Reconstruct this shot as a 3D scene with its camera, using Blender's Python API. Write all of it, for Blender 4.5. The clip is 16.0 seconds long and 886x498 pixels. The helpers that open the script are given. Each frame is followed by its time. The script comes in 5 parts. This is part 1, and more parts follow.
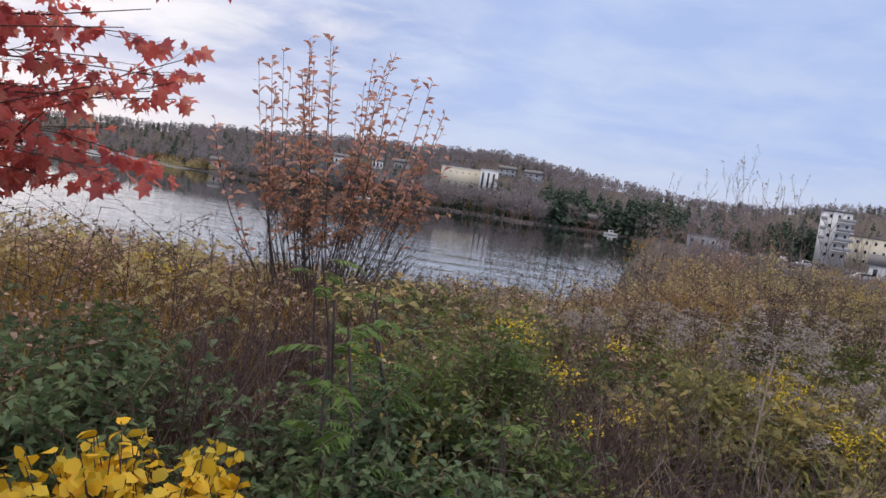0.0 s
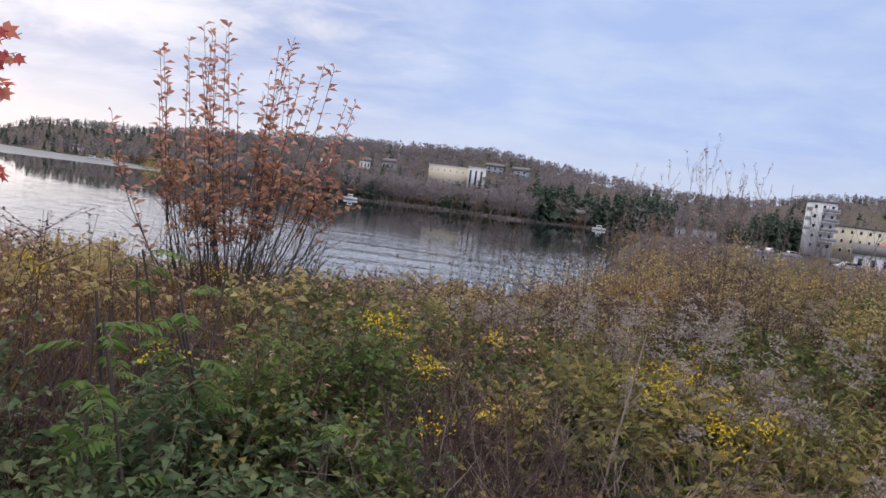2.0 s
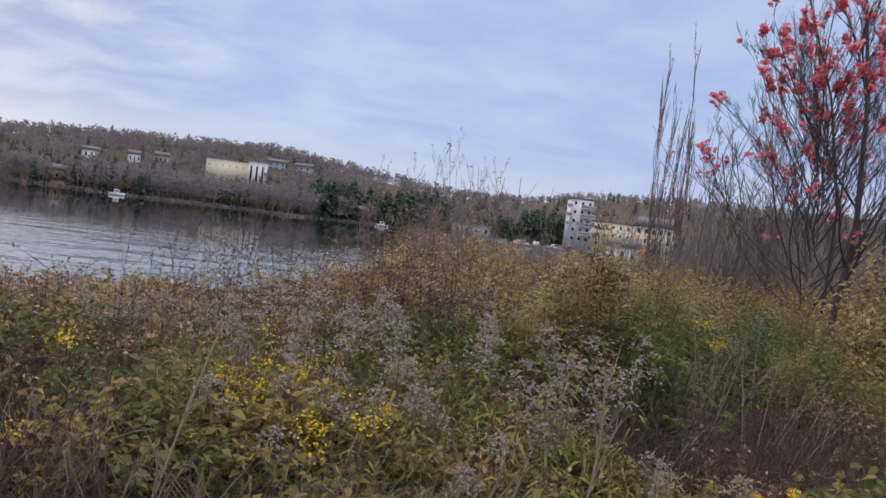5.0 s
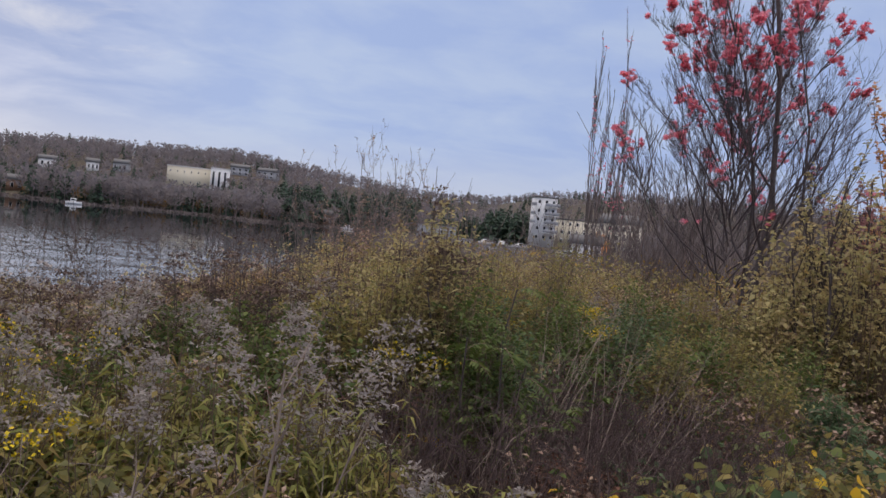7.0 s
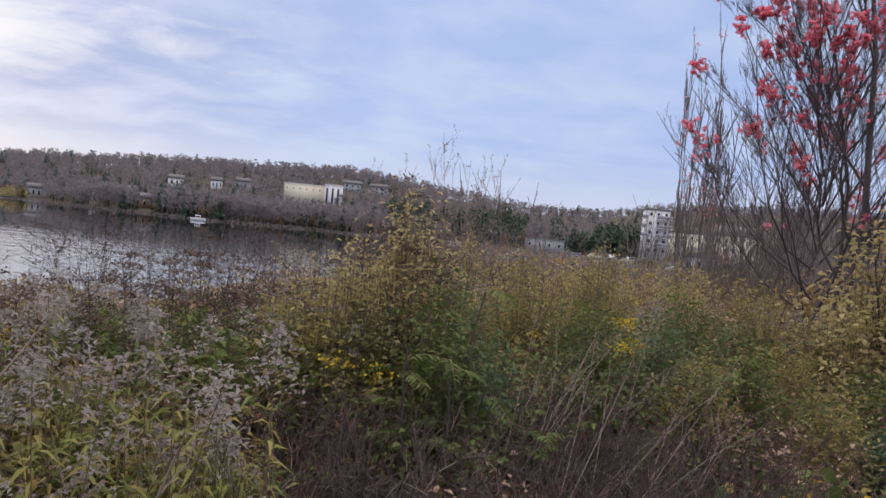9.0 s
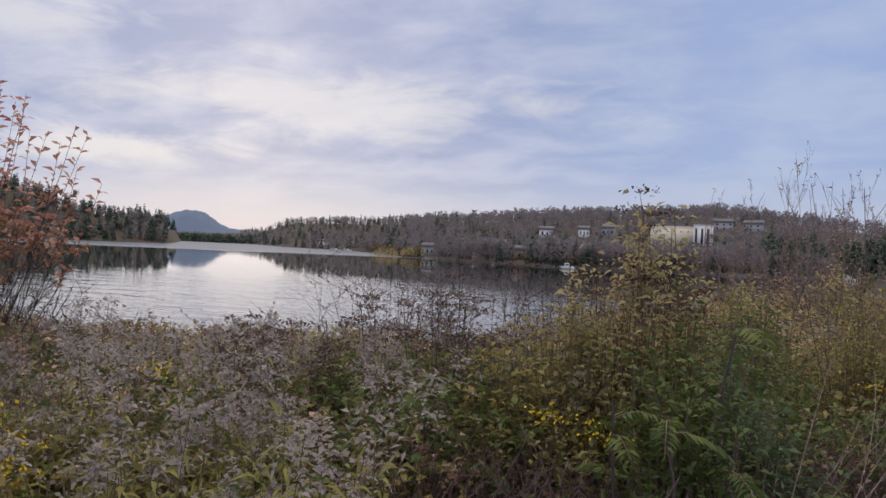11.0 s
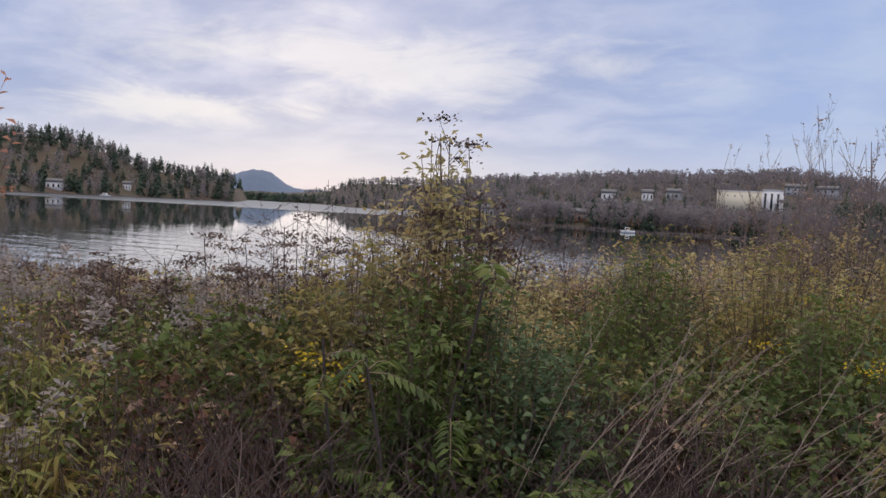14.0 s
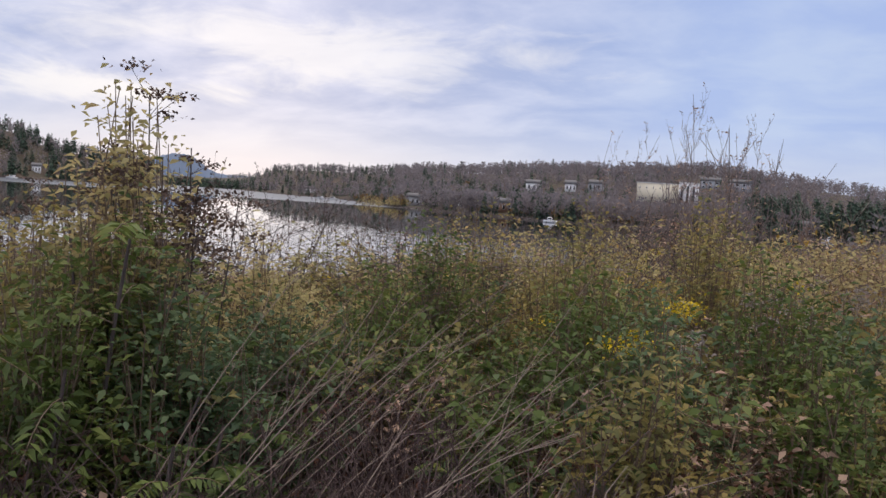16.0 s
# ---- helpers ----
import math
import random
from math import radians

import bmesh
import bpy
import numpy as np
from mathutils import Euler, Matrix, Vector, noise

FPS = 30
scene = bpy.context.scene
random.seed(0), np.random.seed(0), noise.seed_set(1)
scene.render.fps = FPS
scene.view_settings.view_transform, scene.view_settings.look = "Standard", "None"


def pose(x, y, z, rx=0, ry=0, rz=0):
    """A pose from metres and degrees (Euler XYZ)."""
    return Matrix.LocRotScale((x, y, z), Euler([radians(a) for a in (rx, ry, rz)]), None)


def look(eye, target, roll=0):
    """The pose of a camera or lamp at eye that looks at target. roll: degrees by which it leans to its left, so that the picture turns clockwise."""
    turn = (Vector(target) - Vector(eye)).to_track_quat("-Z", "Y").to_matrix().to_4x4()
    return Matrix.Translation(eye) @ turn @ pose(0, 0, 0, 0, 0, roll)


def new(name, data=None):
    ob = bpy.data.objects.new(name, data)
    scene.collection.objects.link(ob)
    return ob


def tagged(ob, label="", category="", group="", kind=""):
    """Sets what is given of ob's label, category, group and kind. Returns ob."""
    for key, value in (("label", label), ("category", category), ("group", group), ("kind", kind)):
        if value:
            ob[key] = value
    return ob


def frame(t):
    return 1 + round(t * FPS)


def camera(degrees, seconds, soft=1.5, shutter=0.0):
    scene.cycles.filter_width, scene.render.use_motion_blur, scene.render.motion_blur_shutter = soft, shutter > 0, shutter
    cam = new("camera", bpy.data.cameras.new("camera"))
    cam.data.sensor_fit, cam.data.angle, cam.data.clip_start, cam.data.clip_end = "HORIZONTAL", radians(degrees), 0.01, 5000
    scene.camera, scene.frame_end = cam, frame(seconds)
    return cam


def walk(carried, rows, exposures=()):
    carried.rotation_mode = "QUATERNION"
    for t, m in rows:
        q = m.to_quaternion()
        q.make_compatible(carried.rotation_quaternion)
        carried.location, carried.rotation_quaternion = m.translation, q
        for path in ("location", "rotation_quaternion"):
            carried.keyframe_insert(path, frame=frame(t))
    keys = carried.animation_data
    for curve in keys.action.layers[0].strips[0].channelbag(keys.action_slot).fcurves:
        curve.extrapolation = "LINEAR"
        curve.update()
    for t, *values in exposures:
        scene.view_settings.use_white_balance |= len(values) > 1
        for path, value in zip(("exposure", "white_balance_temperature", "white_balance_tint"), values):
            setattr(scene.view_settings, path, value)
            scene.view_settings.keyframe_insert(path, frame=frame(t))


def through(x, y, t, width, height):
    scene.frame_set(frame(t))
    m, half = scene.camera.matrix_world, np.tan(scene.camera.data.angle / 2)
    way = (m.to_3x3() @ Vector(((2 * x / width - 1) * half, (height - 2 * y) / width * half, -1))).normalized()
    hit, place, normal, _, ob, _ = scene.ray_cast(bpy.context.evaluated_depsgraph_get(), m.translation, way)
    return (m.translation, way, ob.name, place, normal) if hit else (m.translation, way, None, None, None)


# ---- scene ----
cam = camera(60.4, 16.0, soft=1.5, shutter=0.0)

PATH = [
    (0, (0.649, 0.083, 2.556), (0.485, 2.071, 2.419), 8.6),
    (0.5, (0.77, 0.28, 2.563), (0.617, 2.269, 2.421), 9.4),
    (1, (0.894, 0.371, 2.556), (0.731, 2.358, 2.399), 9.0),
    (1.5, (1.088, 0.379, 2.571), (0.899, 2.363, 2.412), 8.3),
    (2, (1.298, 0.38, 2.577), (1.159, 2.371, 2.44), 7.4),
    (2.5, (1.428, 0.412, 2.564), (1.447, 2.407, 2.425), 7.3),
    (3, (1.543, 0.581, 2.566), (1.742, 2.567, 2.432), 8.2),
    (3.5, (1.652, 0.708, 2.569), (1.984, 2.676, 2.442), 8.2),
    (4, (1.776, 0.728, 2.575), (2.171, 2.686, 2.462), 7.7),
    (4.5, (1.985, 0.752, 2.59), (2.392, 2.709, 2.503), 7.5),
    (7, (3.363, 1.259, 2.542), (3.854, 3.197, 2.483), 6.0),
    (7.5, (3.632, 1.385, 2.506), (4.198, 3.302, 2.438), 6.8),
    (8, (3.888, 1.502, 2.509), (4.492, 3.407, 2.423), 7.4),
    (8.5, (4.109, 1.614, 2.508), (4.576, 3.558, 2.448), 6.8),
    (9, (4.314, 1.725, 2.509), (4.519, 3.714, 2.458), 5.7),
    (9.5, (4.476, 1.936, 2.471), (4.461, 3.935, 2.404), 6.1),
    (10, (4.658, 2.134, 2.484), (4.358, 4.111, 2.435), 4.7),
    (12.5, (5.496, 2.722, 2.463), (4.475, 4.442, 2.482), 1.4),
    (13, (5.719, 2.803, 2.469), (4.669, 4.506, 2.472), 1.0),
    (13.5, (5.858, 2.935, 2.441), (4.876, 4.676, 2.4), 1.4),
    (14, (5.993, 3.14, 2.409), (5.116, 4.934, 2.3), 3.3),
    (14.5, (6.13, 3.299, 2.39), (5.328, 5.127, 2.265), 3.4),
    (15, (6.377, 3.413, 2.388), (5.611, 5.255, 2.249), 3.8),
    (15.5, (6.57, 3.544, 2.377), (5.844, 5.402, 2.231), 3.8),
    (16, (6.697, 3.751, 2.36), (5.997, 5.62, 2.233), 4.1),
]
walk(cam, [(t, look(eye, target, roll)) for t, eye, target, roll in PATH], [(0, 0.12), (3.5, 0.2), (4.5, 0.12), (7, -0.1), (7.5, 0.05), (8, 0.25), (8.5, 0.2), (9.5, 0.03), (12.3, -0.3), (13.2, -0.27), (14.5, 0.0), (16, 0.05)])

# ---- world, sun ----
SUN_AZ, SUN_EL = -36.0, 17.0
world = bpy.data.worlds.new("sky")
scene.world = world
world.use_nodes = True
wn, wl = world.node_tree.nodes, world.node_tree.links
wn.clear()


def wnode(kind, **kw):
    n = wn.new(kind)
    for k, v in kw.items():
        n.inputs[k].default_value = v
    return n


def ramp(node, stops):
    els = node.color_ramp.elements
    while len(els) < len(stops):
        els.new(0.5)
    for e, (p, c) in zip(els, stops):
        e.position, e.color = p, (*c, 1)


sky = wn.new("ShaderNodeTexSky")
sky.sky_type, sky.sun_disc = "NISHITA", False
sky.sun_elevation, sky.sun_rotation = radians(SUN_EL), radians(SUN_AZ)
coord = wn.new("ShaderNodeTexCoord")
# cloud layer: directions flattened on to a sheet overhead
sep = wn.new("ShaderNodeSeparateXYZ")
wl.new(coord.outputs["Generated"], sep.inputs[0])
zup = wn.new("ShaderNodeMath"); zup.operation = "MAXIMUM"; zup.inputs[1].default_value = 0.0
wl.new(sep.outputs["Z"], zup.inputs[0])
zo = wn.new("ShaderNodeMath"); zo.operation = "ADD"; zo.inputs[1].default_value = 0.24
wl.new(zup.outputs[0], zo.inputs[0])
sheet = wn.new("ShaderNodeCombineXYZ")
for axis in "XY":
    d = wn.new("ShaderNodeMath"); d.operation = "DIVIDE"
    wl.new(sep.outputs[axis], d.inputs[0]); wl.new(zo.outputs[0], d.inputs[1])
    wl.new(d.outputs[0], sheet.inputs[axis])
warp = wn.new("ShaderNodeMapping")
warp.inputs["Rotation"].default_value = (0, 0, radians(24))
warp.inputs["Scale"].default_value = (0.85, 1.15, 1)
warp.inputs["Location"].default_value = (3.1, 1.7, 0)
wl.new(sheet.outputs[0], warp.inputs[0])
cloud = wnode("ShaderNodeTexNoise", Scale=3.0, Detail=8.0, Roughness=0.56, Distortion=0.25)
wl.new(warp.outputs[0], cloud.inputs["Vector"])
cover = wn.new("ShaderNodeValToRGB")
ramp(cover, [(0.40, (0.0,) * 3), (0.64, (1.0,) * 3)])
wl.new(cloud.outputs["Fac"], cover.inputs[0])
# brightness of the cloud sheet, strongest towards the veiled sun
sv = Vector((math.sin(radians(SUN_AZ)) * math.cos(radians(SUN_EL)), math.cos(radians(SUN_AZ)) * math.cos(radians(SUN_EL)), math.sin(radians(SUN_EL))))
dot = wn.new("ShaderNodeVectorMath"); dot.operation = "DOT_PRODUCT"; dot.inputs[1].default_value = sv
wl.new(coord.outputs["Generated"], dot.inputs[0])
near_sun = wn.new("ShaderNodeMapRange")
near_sun.inputs["From Min"].default_value, near_sun.inputs["From Max"].default_value = 0.80, 1.0
near_sun.inputs["To Min"].default_value, near_sun.inputs["To Max"].default_value = 0.0, 1.0
near_sun.interpolation_type = "SMOOTHSTEP"
wl.new(dot.outputs["Value"], near_sun.inputs[0])
grey = wn.new("ShaderNodeMix"); grey.data_type = "RGBA"
grey.inputs["A"].default_value, grey.inputs["B"].default_value = (0.425, 0.54, 0.87, 1), (0.335, 0.42, 0.70, 1)
wl.new(near_sun.outputs[0], grey.inputs["Factor"])
white = wn.new("ShaderNodeMix"); white.data_type = "RGBA"
white.inputs["A"].default_value, white.inputs["B"].default_value = (0.53, 0.635, 0.895, 1), (0.57, 0.62, 0.85, 1)
wl.new(near_sun.outputs[0], white.inputs["Factor"])
sheetcol = wn.new("ShaderNodeMix"); sheetcol.data_type = "RGBA"
wl.new(cover.outputs[0], sheetcol.inputs["Factor"]); wl.new(grey.outputs["Result"], sheetcol.inputs["A"]); wl.new(white.outputs["Result"], sheetcol.inputs["B"])
# bright broken banks of cloud before the veiled sun: bearing and height of the middle, half width, half height, strength
bearing = wn.new("ShaderNodeMath"); bearing.operation = "ARCTAN2"
wl.new(sep.outputs["X"], bearing.inputs[0]); wl.new(sep.outputs["Y"], bearing.inputs[1])
flat_dir = wn.new("ShaderNodeCombineXYZ")
wl.new(bearing.outputs[0], flat_dir.inputs["X"]); wl.new(sep.outputs["Z"], flat_dir.inputs["Y"])
rags = wn.new("ShaderNodeMapping")
rags.inputs["Scale"].default_value = (4.0, 13.0, 1)
rags.inputs["Rotation"].default_value = (0, 0, radians(-4))
wl.new(flat_dir.outputs[0], rags.inputs[0])
torn = wnode("ShaderNodeTexNoise", Scale=1.6, Detail=9.0, Roughness=0.6, Distortion=0.5)
wl.new(rags.outputs[0], torn.inputs["Vector"])


def sky_math(op, a, b):
    n = wn.new("ShaderNodeMath"); n.operation = op
    for i, v in enumerate((a, b)):
        if isinstance(v, (int, float)):
            n.inputs[i].default_value = v
        else:
            wl.new(v, n.inputs[i])
    return n.outputs[0]


lit = None
for b0, h0, bw, hw, power in ((-0.55, 0.178, 0.29, 0.038, 0.62), (-0.78, 0.105, 0.13, 0.018, 0.8), (-0.93, 0.255, 0.12, 0.040, 0.6), (-0.62, 0.045, 0.35, 0.018, 0.2)):
    du = sky_math("DIVIDE", sky_math("SUBTRACT", bearing.outputs[0], b0), bw)
    dv = sky_math("DIVIDE", sky_math("SUBTRACT", sep.outputs["Z"], h0), hw)
    far_off = sky_math("SQRT", sky_math("ADD", sky_math("MULTIPLY", du, du), sky_math("MULTIPLY", dv, dv)), 0.0)
    rough_d = sky_math("ADD", far_off, sky_math("MULTIPLY", sky_math("SUBTRACT", torn.outputs["Fac"], 0.5), 4.4))
    bank_f = wn.new("ShaderNodeMapRange"); bank_f.interpolation_type = "SMOOTHSTEP"
    for k, v in (("From Min", 1.5), ("From Max", 0.1), ("To Min", 0.0), ("To Max", power)):
        bank_f.inputs[k].default_value = v
    wl.new(rough_d, bank_f.inputs[0])
    lit = bank_f.outputs[0] if lit is None else sky_math("MAXIMUM", lit, bank_f.outputs[0])
banked = wn.new("ShaderNodeMix"); banked.data_type = "RGBA"
banked.inputs["B"].default_value = (0.93, 0.91, 0.94, 1)
wl.new(lit, banked.inputs["Factor"]); wl.new(sheetcol.outputs["Result"], banked.inputs["A"])
# paler air low over the horizon
low = wn.new("ShaderNodeMapRange")
low.inputs["From Min"].default_value, low.inputs["From Max"].default_value = 0.03, 0.125
low.inputs["To Min"].default_value, low.inputs["To Max"].default_value = 0.85, 0.0
low.interpolation_type = "SMOOTHSTEP"
wl.new(sep.outputs["Z"], low.inputs[0])
hazy = wn.new("ShaderNodeMix"); hazy.data_type = "RGBA"
hazy.inputs["B"].default_value = (0.60, 0.66, 0.85, 1)
wl.new(low.outputs[0], hazy.inputs["Factor"]); wl.new(banked.outputs["Result"], hazy.inputs["A"])
bg_sky = wnode("ShaderNodeBackground", Strength=0.06)
wl.new(sky.outputs[0], bg_sky.inputs[0])
bg_cloud = wnode("ShaderNodeBackground", Strength=1.0)
# an overcast sky is brightest overhead; tripled out of view to light the bank
zen = wn.new("ShaderNodeMapRange")
zen.inputs["From Min"].default_value, zen.inputs["From Max"].default_value = 0.35, 1.0
zen.inputs["To Min"].default_value, zen.inputs["To Max"].default_value = 1.0, 3.0
wl.new(sep.outputs["Z"], zen.inputs[0])
wl.new(zen.outputs[0], bg_cloud.inputs[1])
# warm grey cloud added overhead, out of view, to warm the light on plants
over = wn.new("ShaderNodeMapRange")
over.inputs["From Min"].default_value, over.inputs["From Max"].default_value = 0.35, 0.7
wl.new(sep.outputs["Z"], over.inputs[0])
lid = wn.new("ShaderNodeMix"); lid.data_type = "RGBA"
lid.inputs["B"].default_value = (0.78, 0.70, 0.66, 1)
wl.new(over.outputs[0], lid.inputs["Factor"]); wl.new(hazy.outputs["Result"], lid.inputs["A"])
wl.new(lid.outputs["Result"], bg_cloud.inputs[0])
mixw = wn.new("ShaderNodeMixShader"); mixw.inputs[0].default_value = 0.86
wl.new(bg_sky.outputs[0], mixw.inputs[1]); wl.new(bg_cloud.outputs[0], mixw.inputs[2])
wout = wn.new("ShaderNodeOutputWorld")
wl.new(mixw.outputs[0], wout.inputs[0])

sun = new("sun", bpy.data.lights.new("sun", "SUN"))
sun.data.energy, sun.data.angle, sun.data.color = 0.5, radians(110), (1.0, 0.93, 0.84)
sun.matrix_world = look(sv * 100, (0, 0, 0))

# ---- materials ----


class Mat:
    """A small builder for node materials."""

    def __init__(self, name):
        self.m = bpy.data.materials.new(name)
        self.m.use_nodes = True
        self.n, self.l = self.m.node_tree.nodes, self.m.node_tree.links
        self.p = self.n["Principled BSDF"]
        self.out = self.n["Material Output"]

    def add(self, kind, **kw):
        n = self.n.new(kind)
        for k, v in kw.items():
            n.inputs[k].default_value = v
        return n

    def noise(self, scale, detail=4.0, rough=0.55, vec=None):
        n = self.add("ShaderNodeTexNoise", Scale=scale, Detail=detail, Roughness=rough)
        if vec is None:
            vec = self.add("ShaderNodeTexCoord").outputs["Object"]
        self.l.new(vec, n.inputs["Vector"])
        return n.outputs["Fac"]

    def ramp(self, fac, stops):
        r = self.n.new("ShaderNodeValToRGB")
        ramp(r, stops)
        self.l.new(fac, r.inputs[0])
        return r.outputs[0]

    def mix(self, fac, a, b, mode="MIX"):
        x = self.n.new("ShaderNodeMix"); x.data_type = "RGBA"; x.blend_type = mode
        for sock, v in (("Factor", fac), ("A", a), ("B", b)):
            if isinstance(v, (int, float)):
                x.inputs[sock].default_value = v
            elif isinstance(v, tuple):
                x.inputs[sock].default_value = (*v, 1)
            else:
                self.l.new(v, x.inputs[sock])
        return x.outputs["Result"]

    def bump(self, fac, dist, strength=0.6):
        b = self.add("ShaderNodeBump", Distance=dist, Strength=strength)
        self.l.new(fac, b.inputs["Height"])
        self.l.new(b.outputs[0], self.p.inputs["Normal"])

    def base(self, col, rough=0.7):
        if isinstance(col, tuple):
            self.p.inputs["Base Color"].default_value = (*col, 1)
        else:
            self.l.new(col, self.p.inputs["Base Color"])
        self.p.inputs["Roughness"].default_value = rough
        return self


def leaf_mat(name, cols, rough=0.55, through=0.35, patch=0.35):
    """Leaves: every leaf its own tone out of cols, larger drifts of tone, some light coming through."""
    M = Mat(name)
    rnd = M.add("ShaderNodeNewGeometry").outputs["Random Per Island"]
    k = len(cols) - 1
    tone = M.ramp(M.noise(2.6, 3), [(0.32, (0, 0, 0)), (0.68, (1, 1, 1))])
    col = M.ramp(M.mix(0.5, rnd, tone), [(i / k, c) for i, c in enumerate(cols)])
    drift = M.ramp(M.noise(1.3), [(0.3, (0.55, 0.6, 0.6)), (0.7, (1.25, 1.2, 1.1))])
    col = M.mix(patch, col, M.mix(1.0, col, drift, "MULTIPLY"))
    M.base(col, rough)
    M.p.inputs["Specular IOR Level"].default_value = 0.3
    tr = M.n.new("ShaderNodeBsdfTranslucent")
    M.l.new(col, tr.inputs[0])
    mx = M.n.new("ShaderNodeMixShader"); mx.inputs[0].default_value = through
    M.l.new(M.p.outputs[0], mx.inputs[1]); M.l.new(tr.outputs[0], mx.inputs[2])
    M.l.new(mx.outputs[0], M.out.inputs[0])
    return M.m


def bark_mat(name, a, b, scale=18):
    M = Mat(name)
    f = M.noise(scale, 6, 0.65)
    rnd = M.add("ShaderNodeNewGeometry").outputs["Random Per Island"]
    col = M.mix(0.35, M.ramp(f, [(0.3, a), (0.7, b)]), M.ramp(rnd, [(0, a), (1, b)]))
    M.base(col, 0.85)
    M.bump(f, 0.01)
    return M.m


def wall_mat(name, col, dirt=0.75, scale=0.6):
    M = Mat(name)
    f = M.noise(scale, 6, 0.6)
    g = M.noise(scale * 14, 3)
    c = M.mix(f, tuple(v * dirt for v in col), col)
    c = M.mix(0.12, c, M.ramp(g, [(0.35, (0.3, 0.3, 0.3)), (0.65, (1, 1, 1))]), "MULTIPLY")
    M.base(c, 0.8)
    M.bump(g, 0.01, 0.3)
    return M.m


GREEN = leaf_mat("green_leaf", [(0.048, 0.070, 0.026), (0.086, 0.130, 0.036), (0.136, 0.180, 0.048), (0.200, 0.204, 0.060)])
DEEP = leaf_mat("deep_green_leaf", [(0.064, 0.102, 0.055), (0.102, 0.160, 0.079), (0.163, 0.200, 0.091)])
SUMAC = leaf_mat("sumac_leaf", [(0.066, 0.125, 0.034), (0.105, 0.190, 0.046), (0.160, 0.245, 0.056)])
OLIVE = leaf_mat("olive_leaf", [(0.110, 0.112, 0.056), (0.185, 0.188, 0.080), (0.275, 0.250, 0.098), (0.380, 0.300, 0.105), (0.190, 0.145, 0.080)], through=0.45)
GOLDLEAF = leaf_mat("goldenrod_leaf", [(0.113, 0.137, 0.040), (0.209, 0.226, 0.065), (0.323, 0.308, 0.089), (0.259, 0.179, 0.065), (0.146, 0.097, 0.049)])
YELLOW = leaf_mat("yellow_leaf", [(0.564, 0.330, 0.018), (0.752, 0.462, 0.026), (0.627, 0.462, 0.044), (0.376, 0.330, 0.035)])
BLOOM = leaf_mat("yellow_bloom", [(0.573, 0.402, 0.009), (0.664, 0.503, 0.020), (0.477, 0.342, 0.020)], through=0.2)
ORANGE = leaf_mat("orange_leaf", [(0.32, 0.16, 0.14), (0.58, 0.27, 0.19), (0.70, 0.42, 0.34), (0.44, 0.19, 0.16), (0.40, 0.30, 0.29)], through=0.45)
RED = leaf_mat("red_maple_leaf", [(0.28, 0.06, 0.07), (0.66, 0.12, 0.11), (0.78, 0.22, 0.17), (0.50, 0.11, 0.13), (0.80, 0.40, 0.28), (0.72, 0.26, 0.25)], through=0.6)
PALEOLIVE = leaf_mat("pale_olive_leaf", [(0.255, 0.235, 0.115), (0.410, 0.370, 0.175), (0.540, 0.460, 0.225), (0.350, 0.265, 0.155), (0.600, 0.440, 0.165)], through=0.5)
POPLAR = leaf_mat("orange_poplar_leaf", [(0.60, 0.26, 0.10), (0.85, 0.40, 0.14), (0.88, 0.52, 0.25), (0.55, 0.32, 0.18), (0.74, 0.28, 0.13)], through=0.55)
PINKRED = leaf_mat("pink_red_leaf", [(0.88, 0.27, 0.35), (0.90, 0.39, 0.48), (0.84, 0.19, 0.27), (0.90, 0.50, 0.57)], through=0.6, patch=0.1)
RUSSET = leaf_mat("russet_leaf", [(0.21, 0.115, 0.10), (0.37, 0.19, 0.135), (0.51, 0.28, 0.17), (0.26, 0.165, 0.15), (0.43, 0.31, 0.17)], through=0.4)
WINE = leaf_mat("wine_red_leaf", [(0.20, 0.09, 0.11), (0.34, 0.15, 0.17), (0.46, 0.26, 0.26), (0.26, 0.17, 0.13)], through=0.45)
REDBROWN = leaf_mat("red_brown_leaf", [(0.078, 0.035, 0.028), (0.140, 0.066, 0.047), (0.203, 0.101, 0.070), (0.101, 0.058, 0.043)], rough=0.9, through=0.2)
PLUME = leaf_mat("seed_fluff", [(0.23, 0.19, 0.185), (0.325, 0.285, 0.275), (0.41, 0.375, 0.36), (0.185, 0.14, 0.135)], rough=0.95, through=0.4, patch=0.2)
DRY = leaf_mat("dry_leaf", [(0.190, 0.125, 0.105), (0.340, 0.230, 0.182), (0.510, 0.370, 0.285), (0.260, 0.145, 0.128)], rough=0.9, through=0.2)
OCHRE = leaf_mat("ochre_grass", [(0.250, 0.165, 0.062), (0.400, 0.265, 0.085), (0.490, 0.315, 0.080), (0.230, 0.190, 0.070)], rough=0.85)
STALK = bark_mat("dry_stalk", (0.115, 0.08, 0.055), (0.23, 0.165, 0.12))
PALESTALK = bark_mat("pale_stalk", (0.17, 0.13, 0.11), (0.31, 0.25, 0.21))
MAPLEBARK = bark_mat("dark_maple_bark", (0.055, 0.044, 0.047), (0.145, 0.118, 0.12))
BRAMBLE = bark_mat("bramble_twig", (0.050, 0.032, 0.032), (0.145, 0.098, 0.092))
THICKET = bark_mat("grey_thicket_twig", (0.13, 0.105, 0.105), (0.27, 0.225, 0.215))
TWIG = bark_mat("dark_twig", (0.045, 0.035, 0.034), (0.11, 0.085, 0.08))
BARK = bark_mat("grey_bark", (0.10, 0.085, 0.085), (0.25, 0.21, 0.205))
